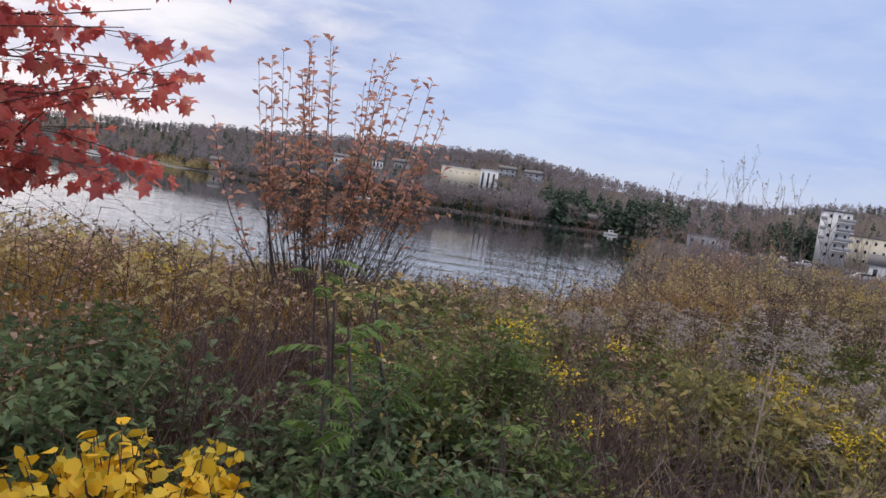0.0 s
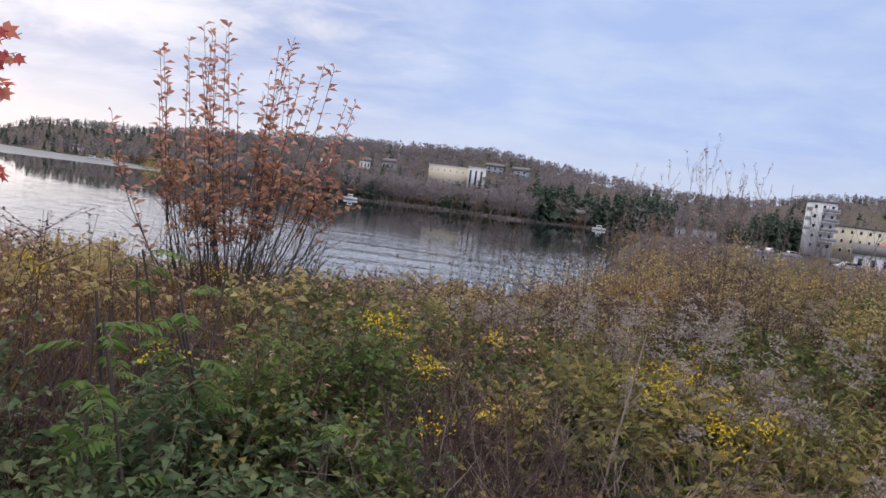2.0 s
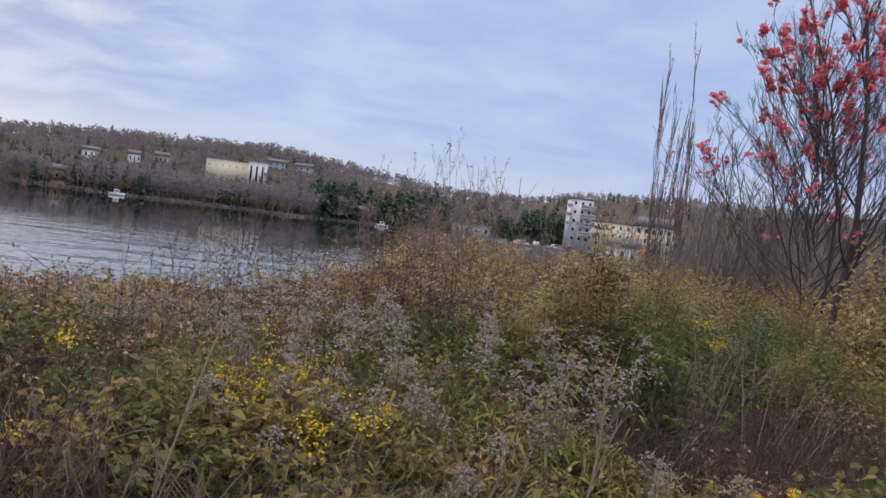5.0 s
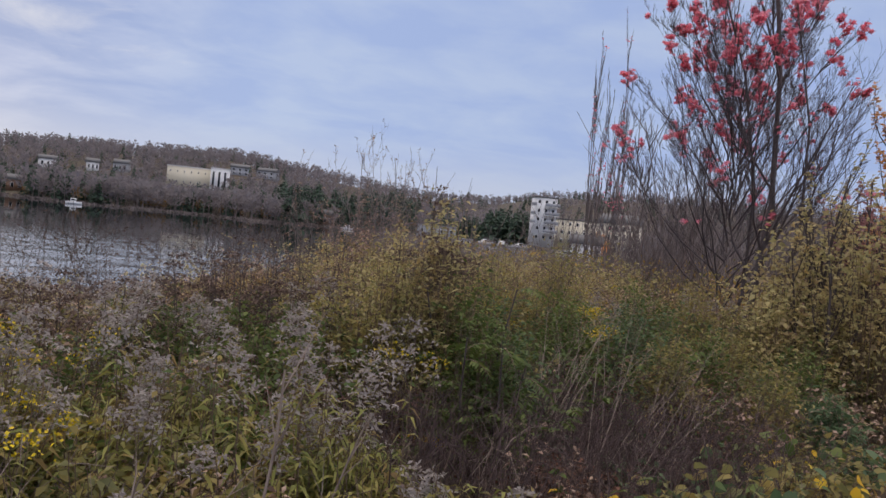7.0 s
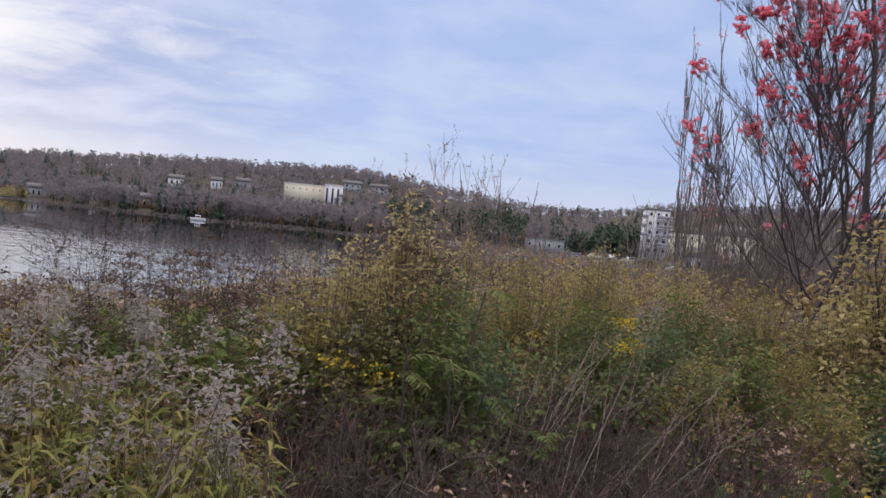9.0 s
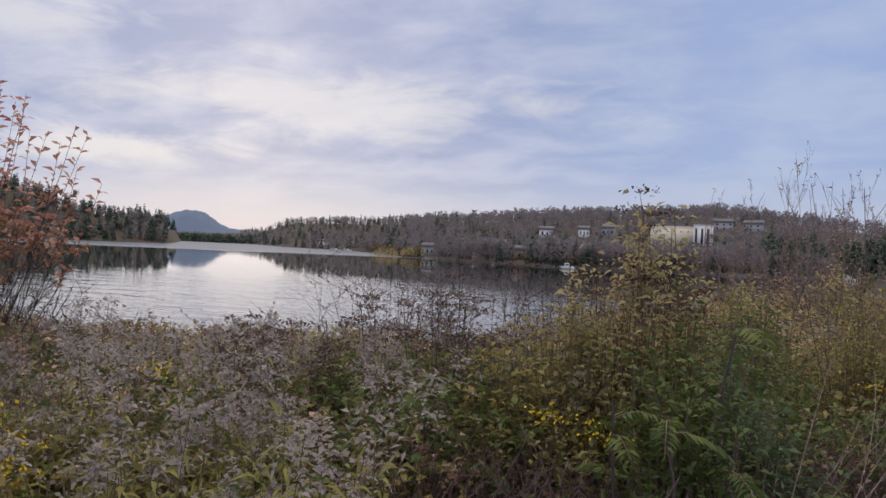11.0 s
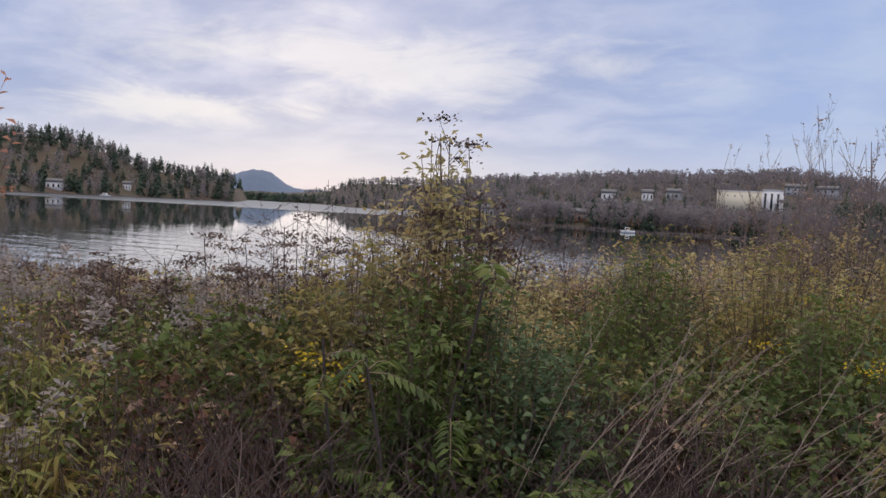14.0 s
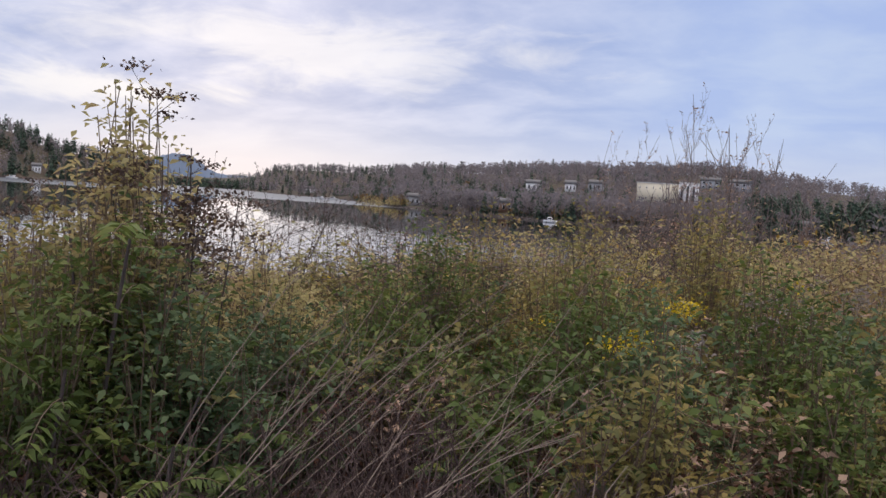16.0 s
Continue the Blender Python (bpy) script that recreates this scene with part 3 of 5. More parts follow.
TYRE = Mat("tyre_rubber").base((0.02, 0.02, 0.02), 0.9).m
WOODPOST = bark_mat("weathered_post", (0.20, 0.15, 0.11), (0.34, 0.28, 0.22), 30)
RAILWHITE = wall_mat("white_rail_paint", (0.62, 0.64, 0.66), 0.8, 6)


def one(name, lo, hi, mat, parent, label=""):
    S = Soup()
    box(S, lo, hi, 0)
    ob = S.build(name, [mat], parent)
    return tagged(ob, label) if label else ob


def building(name, label, az, d, width, depth, height, floors, bays, wall, turn=0.0, flat=True, balcony=(), sink=1.5, z=None, win=(0.34, 0.42), roof=None):
    """A block whose front faces the camera's side: wall, roof, every window, balconies."""
    x, y = place(az, d)
    root = new(name)
    zb = float(land(x, y)) if z is None else z
    root.matrix_world = pose(x, y, zb, 0, 0, -az + turn)
    tagged(root, label, "building")
    one("wall", (-width / 2, 0, -sink), (width / 2, depth, height), wall, root)
    if flat:
        one("roof", (-width / 2 - 0.2, -0.2, height), (width / 2 + 0.2, depth + 0.2, height + 0.35), roof or ROOF, root)
    else:
        S = Soup()
        o, r = 0.4, depth * 0.32
        v = [(-width / 2 - o, -o, height), (width / 2 + o, -o, height), (width / 2 + o, depth + o, height), (-width / 2 - o, depth + o, height), (-width / 2 - o, depth / 2, height + r), (width / 2 + o, depth / 2, height + r)]
        S.add(v, [(0, 1, 5, 4), (2, 3, 4, 5), (0, 3, 2, 1)], 0)
        S.add(v, [(0, 4, 3), (1, 2, 5)], 0)
        S.build("roof", [roof or ROOF], root)
    fh, bw = height / floors, width / bays
    for f in range(floors):
        for b in range(bays):
            cx, cz = -width / 2 + (b + 0.5) * bw, (f + 0.55) * fh
            w, h = bw * win[0] / 2, fh * win[1] / 2
            fr = one("window", (cx - w - 0.08, -0.06, cz - h - 0.08), (cx + w + 0.08, 0.02, cz + h + 0.08), WHITE, root)
            one("pane", (cx - w, -0.10, cz - h), (cx + w, -0.05, cz + h), GLASS, fr)
    for f, b0, b1 in balcony:
        x0, x1 = -width / 2 + b0 * bw, -width / 2 + b1 * bw
        bal = one("balcony", (x0, -1.6, f * fh - 0.12), (x1, 0, f * fh + 0.12), WHITE, root)
        one("railing", (x0, -1.6, f * fh + 0.12), (x1, -1.52, f * fh + 1.0), GREYWALL, bal)
    return root


building("hillside_building", "long cream flat-roofed building among bare trees", -4.75, 390, 19.5, 12, 9.8, 2, 6, CREAM, turn=-8, z=8.3, win=(0.12, 0.16), roof=WHITE)
building("hillside_tower_block", "white stair tower with tall dark windows", -2.6, 382, 8.2, 9, 12.4, 1, 3, WHITE, turn=-6, z=6.4, win=(0.36, 0.66), roof=WHITE)
building("apartment_tower", "white five-storey apartment tower with stacked balconies", 21.6, 214, 6.0, 8, 12.2, 5, 3, WHITE, turn=10, z=1.2, win=(0.3, 0.34), balcony=[(1, 1.2, 3.3), (2, 1.2, 3.3), (3, 1.2, 3.3), (4, 1.2, 3.3), (2, -0.7, 0), (3, -0.7, 0), (4, -0.7, 0)])
building("apartment_wing", "pale grey apartment wing beside its tower", 24.3, 226, 13, 10, 7.4, 3, 6, CREAM, turn=8, z=0.8, win=(0.26, 0.34))
building("terrace_house", "cream house with rows of dark windows", 26.9, 190, 9, 8, 7.0, 3, 5, CREAM, turn=-12, z=0.5, flat=False)
building("boat_shed", "small pale shed with a pitched roof", 24.8, 150, 6, 6, 3.0, 1, 3, WHITE, z=-1.1, flat=False)
building("low_warehouse", "long low grey-roofed warehouse by the shore", 13.6, 236, 12, 9, 3.2, 1, 4, GREYWALL, z=-0.8, win=(0.2, 0.3), roof=PALEROOF)
for a, d, w in ((17.6, 150, 5.5), (19.7, 152, 6.0), (15.6, 190, 7.0)):
    building("shore_shed", "low shed with a pale roof by the shore road", a, d, w * 0.7, 5, 1.3, 1, 3, GREYWALL, z=-1.6, win=(0.25, 0.4), roof=PALEROOF)
building("roadside_house", "small grey house beyond the orange poplars", 46.6, 60, 7, 7, 4.5, 2, 3, GREYWALL, turn=8, flat=False)
for a, d, w, c, lb in ((-13.6, 420, 8, WHITE, "white"), (-17.0, 380, 9, GREYWALL, "grey"), (-15.6, 330, 8, BRICK, "brown wooden"), (-19, 375, 6, WHITE, "white"), 
                       (-10.9, 412, 5.5, WHITE, "white"), (-9.2, 418, 7, GREYWALL, "grey"), (0.6, 442, 11, GREYWALL, "grey"), (-1.2, 440, 10, GREYWALL, "grey"), (-30.5, 700, 10, WHITE, "white"), (-53, 486, 8, WHITE, "white"), (-48.5, 540, 5, WHITE, "white"), (5.2, 312, 7, BRICK, "brown"), (-22.5, 385, 7, GREYWALL, "grey")):
    building("lake_house", lb + " house with a pitched roof on the wooded shore", a, d, w, 7, 4.2, 2 if w > 8 else 1, 3, c, turn=float(rng.uniform(-25, 25)), flat=False)


def car(az, d, turn, paint, label):
    x, y = place(az, d)
    root = new("parked_car")
    root.matrix_world = pose(x, y, float(land(x, y)), 0, 0, turn)
    tagged(root, label, "car", "cars by the shore road")
    S = Soup()
    prof = [(-2.2, 0.35), (-2.2, 0.85), (-1.25, 0.95), (-0.65, 1.45), (0.75, 1.45), (1.5, 0.95), (2.2, 0.8), (2.2, 0.35)]
    k = len(prof)
    S.add([(a, -0.85, b) for a, b in prof] + [(a, 0.85, b) for a, b in prof], [(i, (i + 1) % k, k + (i + 1) % k, k + i) for i in range(k)], 0)
    S.add([(a, -0.85, b) for a, b in prof] + [(a, 0.85, b) for a, b in prof], [tuple(range(k))[::-1], tuple(range(k, 2 * k))], 0)
    S.build("body", [paint], root)
    for side in (-0.87, 0.83):
        one("side_window", (-1.0, side, 0.98), (1.2, side + 0.04, 1.36), GLASS, root)
    for wx in (-1.4, 1.4):
        for wy in (-0.85, 0.65):
            S = Soup()
            tubes(S, np.array([[(wx, wy, 0.33), (wx, wy + 0.2, 0.33)]]), np.array([[0.33, 0.33]]), 0, 10)
            S.build("wheel", [TYRE], root)


for a, d, t, p, lb in ((17.4, 205, 20, METAL, "white parked car on the shore road"), (20.0, 200, 8, METAL, "white parked car on the shore road"), (20.9, 190, -15, DARKPAINT, "dark parked car on the shore road"), (23.4, 150, 5, METAL, "white parked car on the shore road"),
                       (22.6, 175, 70, DARKPAINT, "dark parked car on the shore road"), (18.6, 212, 60, METAL, "white parked car on the shore road")):
    car(a, d, t, p, lb)


def boat(az, d, turn, length):
    """A small moored boat with a cabin."""
    x, y = place(az, d)
    root = new("moored_boat")
    root.matrix_world = pose(x, y, WATER_Z - 0.1, 0, 0, turn)
    tagged(root, "small white boat moored by the far shore", "boat", "moored boats")
    S = Soup()
    st = np.linspace(-0.5, 0.5, 7) * length
    wd = np.array([0.8, 0.95, 1.0, 1.0, 0.85, 0.5, 0.05]) * length * 0.17
    v = []
    for a, w in zip(st, wd):
        v += [(a, -w, 0.9), (a, -w * 0.6, 0.0), (a, w * 0.6, 0.0), (a, w, 0.9)]
    q = [(4 * i + j, 4 * i + 4 + j, 4 * i + 4 + (j + 1) % 4, 4 * i + (j + 1) % 4) for i in range(6) for j in range(4)]
    S.add(v, q + [(0, 1, 2, 3)], 0)
    S.build("hull", [WHITE], root)
    cab = one("cabin", (-length * 0.2, -length * 0.11, 0.9), (length * 0.15, length * 0.11, 1.9), WHITE, root)
    one("cabin_window", (-length * 0.15, -length * 0.115, 1.3), (length * 0.1, -length * 0.11, 1.7), GLASS, cab)


for a, d, t, l in ((-11.9, 253, 12, 4.6), (6.9, 288, 5, 5), (-29.5, 540, 0, 9), (-49.8, 480, 10, 7), (-28.6, 545, 8, 8)):
    boat(a, d, t, l)

# ---- shrubs and trees on the near bank ----


def grow(S, base, lean, length, radius, levels, kids, angle, mat=0, up=0.25, k=5, wob=0.06, shrink=0.55, rmin=0.0):
    """Branches out from base; returns the outer polylines on which leaves sit."""
    base, lean = np.atleast_2d(base), unit(np.atleast_2d(lean))
    n = len(base)
    L = np.broadcast_to(length, n).astype(float) * rng.uniform(0.9, 1.05, n) / (1 + 0.3 * up)
    R = np.broadcast_to(radius, n).astype(float)
    outer = []
    for level in range(levels):
        tip = base + lean * L[:, None]
        pts = curves(base, tip, k, sag=0.0, wobble=0.0)
        pts += (4 * np.linspace(0, 1, k) * (1 - np.linspace(0, 1, k)))[None, :, None] * rng.normal(0, 1, (n, 1, 3)) * (wob * L)[:, None, None]
        pts[..., 2] += (np.linspace(0, 1, k) ** 2)[None] * (up * L * 0.3)[:, None]
        tubes(S, pts, R[:, None] * np.linspace(1, 0.35, k)[None], mat, 5 if R.max() > 0.03 else 3)
        outer.append(pts)
        if level == levels - 1:
            break
        s = rng.uniform(0.22, 0.98, (n, kids))
        P, T = along(pts, s)
        out = spread(n, kids, 0.0, 0.25)
        lean = unit(T * math.cos(angle) + out * math.sin(angle) + np.array([0, 0, up])).reshape(-1, 3)
        base = P.reshape(-1, 3)
        L = (L[:, None] * shrink * (1.15 - s * 0.6) * rng.uniform(0.7, 1.3, s.shape)).ravel()
        R = np.maximum((R[:, None] * 0.45 * (1.1 - 0.5 * s)).ravel(), rmin)
        n = len(base)
    return outer


def dress(S, pts, per, L, W, mat, up=0.1, s0=0.1, droop=0.2, keep=None):
    """Leaves along polylines."""
    if keep is not None:
        pts = pts[keep(pts)]
    n = len(pts)
    if not n:
        return
    s = rng.uniform(s0, 1, (n, per))
    P, T = along(pts, s)
    D = unit(spread(n, per, up, 0.4) + 0.5 * T)
    k = n * per
    leaves(S, P.reshape(-1, 3), D.reshape(-1, 3), L * rng.uniform(0.6, 1.25, k), W * rng.uniform(0.6, 1.25, k), mat, droop)


MAPLE_LEAF = np.array([(0, 0), (0.25, -0.08), (0.5, 0.12), (0.33, 0.3), (0.55, 0.62), (0.2, 0.58), (0.0, 1.0), (-0.2, 0.58), (-0.55, 0.62), (-0.33, 0.3), (-0.5, 0.12), (-0.25, -0.08)])


OVAL_LEAF = np.array([(0, 0), (0.22, 0.05), (0.42, 0.22), (0.40, 0.42), (0.48, 0.58), (0.24, 0.82), (0.0, 1.0), (-0.24, 0.82), (-0.48, 0.58), (-0.40, 0.42), (-0.42, 0.22), (-0.22, 0.05)])


def lobed(S, P, D, size, mat, f=MAPLE_LEAF):
    """Lobed leaves that hang from P."""
    n = len(P)
    if not n:
        return
    D = unit(D)
    side = unit(np.cross(D, rng.normal(0, 0.8, (n, 3)) + (0, 0, 1)))
    up = np.cross(side, D)
    bend = np.abs(f[:, 0]) * 0.35 - f[:, 1] ** 2 * 0.18
    V = P[:, None] + np.broadcast_to(size, n)[:, None, None] * (side[:, None] * f[None, :, 0, None] + D[:, None] * f[None, :, 1, None] + up[:, None] * bend[None, :, None])
    k = len(f)
    S.add(V, np.arange(n * k).reshape(n, k), mat)


def thing(name, label, category, x, y):
    root = new(name)
    root.location = (x, y, float(land(x, y)))
    bpy.context.view_layer.update()
    return tagged(root, label, category)


def rooted(S, name, mats, root):
    """Build a part whose points are given in the world under a root that stands elsewhere."""
    ob = S.build(name, mats, root)
    ob.matrix_parent_inverse = Matrix.Translation(root.location).inverted()
    if name in ("crown", "seed_head") or root.name.split(".")[0] in ("olive_thicket", "leafy_bush"):
        ob["kind"] = "stuff"
    return ob


def orange_shrub():
    """Vase of bare stems, a russet belt of leaves at mid height and leafy spires above it."""
    cu, cs = 2.1, 6.5
    x, y = (float(v) for v in xy(cu, cs))
    root = thing("orange_shrub", "tall many-stemmed shrub with russet leaves and airy orange spires", "shrub", x, y)
    z = float(land(x, y)) - 0.1
    T, L = Soup(), Soup()

    def stems(n, u, s, top, r):
        a, q = rng.uniform(0, 6.28, n), 0.22 * np.sqrt(rng.uniform(0, 1, n))
        base = np.stack([x + q * np.cos(a), y + q * np.sin(a), np.full(n, z)], -1)
        tx, ty = xy(u, s)
        tip = np.stack([tx, ty, top], -1)
        pts = curves(base, tip, 8, wobble=0.05)
        # stems lean out low down and then rise
        bow = np.sin(np.pi * np.linspace(0, 1, 8))[None, :, None]
        pts[..., :2] += bow * 0.12 * (tip - base)[:, None, :2]
        tubes(T, pts, r * np.linspace(1, 0.25, 8)[None] * rng.uniform(0.7, 1.2, (n, 1)), 0, 4)
        return pts

    heads = np.array([1.35, 1.6, 1.72, 1.85, 2.2, 2.4, 2.55, 2.92])
    u = np.concatenate([np.repeat(heads, 4) + rng.normal(0, 0.07, 32), [1.05, 1.15, 3.15]])
    n = len(u)
    top = np.interp(u, [0.9, 1.2, 1.35, 1.7, 2.4, 2.9, 3.3], [2.9, 2.95, 3.5, 3.72, 3.65, 3.45, 2.75]) - rng.uniform(0, 0.45, n) * (np.arange(n) % 4 > 0)
    spire = stems(n, u, cs + rng.normal(0, 0.3, n), top, 0.0075)
    j = 21
    sh = np.linspace(0.62, 1.0, j)[None] + rng.normal(0, 0.01, (n, j))
    P, Tn = along(spire, sh)
    D = unit(spread(n, j, 0.35, 0.3) + 0.35 * Tn)
    keep = (rng.uniform(0, 1, (n, j)) < 0.85).ravel()
    k = int(keep.sum())
    leaves(L, P.reshape(-1, 3)[keep], D.reshape(-1, 3)[keep], rng.uniform(0.07, 0.13, k), rng.uniform(0.028, 0.05, k), 0, droop=0.25, fold=0.2)
    n = 60
    a, q = rng.uniform(0, 6.28, n), np.sqrt(rng.uniform(0, 1, n))
    side = stems(n, cu + 0.05 + 0.95 * q * np.cos(a), cs + 0.7 * q * np.sin(a), rng.uniform(2.15, 2.95, n) - 0.2 * q, 0.0068)
    for p, kids, ln in ((side, 7, 0.30), (spire, 6, 0.26)):
        m = len(p)
        sh = rng.uniform(0.42, 0.98, (m, kids)) if p is side else rng.uniform(0.3, 0.75, (m, kids))
        P, Tn = along(p, sh)
        D = unit(0.8 * Tn + 0.75 * spread(m, kids, 0.1, 0.2))
        tw = curves(P.reshape(-1, 3), (P + D * ln * rng.uniform(0.5, 1.2, (m, kids, 1))).reshape(-1, 3), 4, wobble=0.02)
        tubes(T, tw, np.tile(np.linspace(0.0035, 0.0012, 4), (len(tw), 1)), 0)
        high = tw[:, -1, 2] + 0.15 * np.sin(5 * tw[:, -1, 0]) > 2.15
        dress(L, tw[high & (rng.uniform(0, 1, len(tw)) < 0.72)], 5, 0.085, 0.045, 1, s0=0.25, droop=0.4)
    rooted(T, "trunk", [TWIG], root)
    rooted(L, "crown", [ORANGE, RUSSET], root)


def young_maple():
    """The maple whose outer boughs hang beside the start of the path."""
    x, y = -3.0, 3.7
    root = thing("young_maple", "young maple with deep red autumn leaves", "tree", x, y)
    z = float(land(x, y))
    T, L = Soup(), Soup()
    grow(T, np.array([(x, y, z - 0.1)]), np.array([(0.05, 0, 1)]), 3.9, 0.05, 1, 0, 0.5)
    n = 42
    tip = np.stack([rng.uniform(-1.75, -0.98, n), rng.uniform(2.9, 3.8, n), rng.uniform(2.35, 3.6, n)], -1)
    tip[:, 0] += 0.20 * (tip[:, 2] - 2.35)
    base = np.stack([np.full(n, x), np.full(n, y), tip[:, 2] - rng.uniform(0.0, 0.35, n)], -1)
    reach = tip - base
    out = grow(T, base, reach, np.linalg.norm(reach, axis=1), 0.007, 3, 8, 0.5, up=0.0, shrink=0.2)
    for p, per in ((out[2][::6], 2), (out[1], 3), (out[0], 5)):
        m = len(p)
        s = rng.uniform(0.35, 1, (m, per))
        P, Tn = along(p, s)
        D = unit(spread(m, per, -0.9, 0.5) + 0.4 * Tn)
        lobed(L, P.reshape(-1, 3) + D.reshape(-1, 3) * 0.025, D.reshape(-1, 3), rng.uniform(0.045, 0.08, m * per), 0)
    rooted(T, "trunk", [TWIG], root)
    rooted(L, "crown", [RED], root)


def red_maple():
    x, y = 10.15, 11.1
    root = thing("red_maple", "half-bare maple with clusters of pinkish red leaves", "tree", x, y)
    z = float(land(x, y))
    T, L = Soup(), Soup()
    n = 50
    a = np.arange(n) * 2.4 + rng.uniform(0, 0.4, n)
    hz = np.concatenate([[-0.1, -0.1, 0.0], np.linspace(0.7, 4.2, n - 3)])
    base = np.stack([x + 0.04 * np.cos(a), y + 0.04 * np.sin(a), z + hz], -1)
    tilt = np.interp(hz, [0.7, 4.2], [1.0, 0.45]) * rng.uniform(0.7, 1.15, n)
    lean = np.stack([np.cos(a) * tilt, np.sin(a) * tilt, np.ones(n)], -1)
    lean[0], lean[1], lean[2] = (0.02, 0, 1), (-0.09, 0.05, 1), (0.10, -0.04, 1)
    length = 3.3 - hz * 0.3; length[:3] = (7.6, 6.4, 6.0)
    rad = np.full(n, 0.0125); rad[:3] = (0.062, 0.034, 0.03)
    out = grow(T, base, lean, length, rad, 4, 8, 0.5, up=0.25, shrink=0.40, wob=0.07, rmin=0.0022)
    # leaves are left in scattered clusters, mostly high and on the outside
    tip = out[3][:, -1]
    high = np.clip((tip[:, 2] - z - 1.2) / 5.0, 0, 1)
    out_r = np.hypot(tip[:, 0] - x, tip[:, 1] - y)
    odds = high ** 2 * (0.2 + 0.7 * out_r) + 0.03
    centre = tip[rng.choice(len(tip), 170, replace=False, p=odds / odds.sum())]
    near = np.min(np.linalg.norm(tip[:, None] - centre[None], axis=2), axis=1)
    keep = (near < 0.15) & (rng.uniform(0, 1, len(tip)) < 0.22)
    P = out[3][keep]
    m = len(P)
    Q, Tn = along(P, rng.uniform(0.35, 1, (m, 4)))
    D = unit(spread(m, 4, -0.3, 0.4) + 0.4 * Tn)
    lobed(L, Q.reshape(-1, 3), D.reshape(-1, 3), rng.uniform(0.045, 0.085, m * 4), 0)
    rooted(T, "trunk", [MAPLEBARK], root)
    rooted(L, "crown", [PINKRED], root)


def bare_poplar(x, y, h, n, width):
    root = thing("bare_poplar", "tall narrow poplar with upright branches, nearly leafless", "tree", x, y)
    z = float(land(x, y))
    T, L = Soup(), Soup()
    a = rng.uniform(0, 6.28, n)
    base = np.stack([x + width * 0.25 * np.cos(a), y + width * 0.25 * np.sin(a), np.full(n, z - 0.1)], -1)
    lean = np.stack([np.cos(a) * width * 0.5 / h, np.sin(a) * width * 0.5 / h, np.ones(n)], -1)
    out = grow(T, base, lean, rng.uniform(0.55, 1.0, n) * h, 0.022, 3, 16, 0.26, up=0.8, shrink=0.22, wob=0.03, rmin=0.005)
    dress(L, out[2], 2, 0.10, 0.07, 0, s0=0.4, keep=lambda p: (rng.uniform(0, 1, len(p)) < 0.10) & (np.sin(p[:, 0, 2] * 1.7 + p[:, 0, 0] * 3) > 0.1))
    rooted(T, "trunk", [BARK], root)
    rooted(L, "crown", [PINKRED], root)


def leafy_tree(name, label, x, y, h, w, mat, n_stem=7, per=9, leaf=0.07, levels=3, kids=9, bark=None):
    root = thing(name, label, "tree" if h > 3 else "shrub", x, y)
    z = float(land(x, y))
    T, L = Soup(), Soup()
    a = np.arange(n_stem) * 2.4 + rng.uniform(0, 1)
    base = np.stack([x + 0.1 * w * np.cos(a), y + 0.1 * w * np.sin(a), np.full(n_stem, z - 0.1)], -1)
    lean = np.stack([np.cos(a) * w * 0.42 / h, np.sin(a) * w * 0.42 / h, np.ones(n_stem)], -1) * 1.0
    out = grow(T, base, lean, rng.uniform(0.7, 1.0, n_stem) * h * 0.92, 0.012 + 0.005 * h, levels, kids, 0.5, up=0.5, shrink=0.34)
    dress(L, out[-1], per, leaf, leaf * 0.6, 0, s0=0.05, droop=0.25)
    dress(L, out[-2], per, leaf, leaf * 0.6, 0, s0=0.3, droop=0.25)
    rooted(T, "trunk", [bark or TWIG], root)
    rooted(L, "crown", [mat], root)


def bush(name, label, x, y, h, w, mat, clumps=60, leaf=0.06, per=26, ratio=0.5, base_z=0.25, stalk=None):
    """A full rounded bush: shoots that fan out, each ending in a clump of leaves."""
    root = thing(name, label, "shrub", x, y)
    z = float(land(x, y))
    T, L = Soup(), Soup()
    a = rng.uniform(0, 6.28, clumps); r = rng.uniform(0, 1, clumps) ** 0.75 * w / 2
    t = base_z + (1 - base_z) * rng.uniform(0, 1, clumps) ** 0.65
    top = h * (1 - 0.55 * (2 * r / w) ** 2)
    tip = np.stack([x + r * np.cos(a), y + r * np.sin(a), z + top * t], -1)
    base = np.stack([x + 0.15 * r * np.cos(a), y + 0.15 * r * np.sin(a), np.full(clumps, z - 0.05)], -1)
    pts = curves(base, tip, 5, wobble=0.05)
    tubes(T, pts, np.tile(np.linspace(0.006, 0.002, 5), (clumps, 1)), 0)
    s = 1 - 0.45 * rng.uniform(0, 1, (clumps, per)) ** 1.3
    P, Tn = along(pts, s)
    P = P + rng.normal(0, 0.035 + 0.02 * w, P.shape)
    D = unit(spread(clumps, per, 0.1, 0.45) + 0.3 * Tn)
    k = clumps * per
    size = leaf * rng.uniform(0.5, 1.3, k)
    leaves(L, P.reshape(-1, 3), D.reshape(-1, 3), size, size * ratio, 0, droop=0.25)
    rooted(T, "trunk", [stalk or STALK], root)
    rooted(L, "crown", [mat], root)


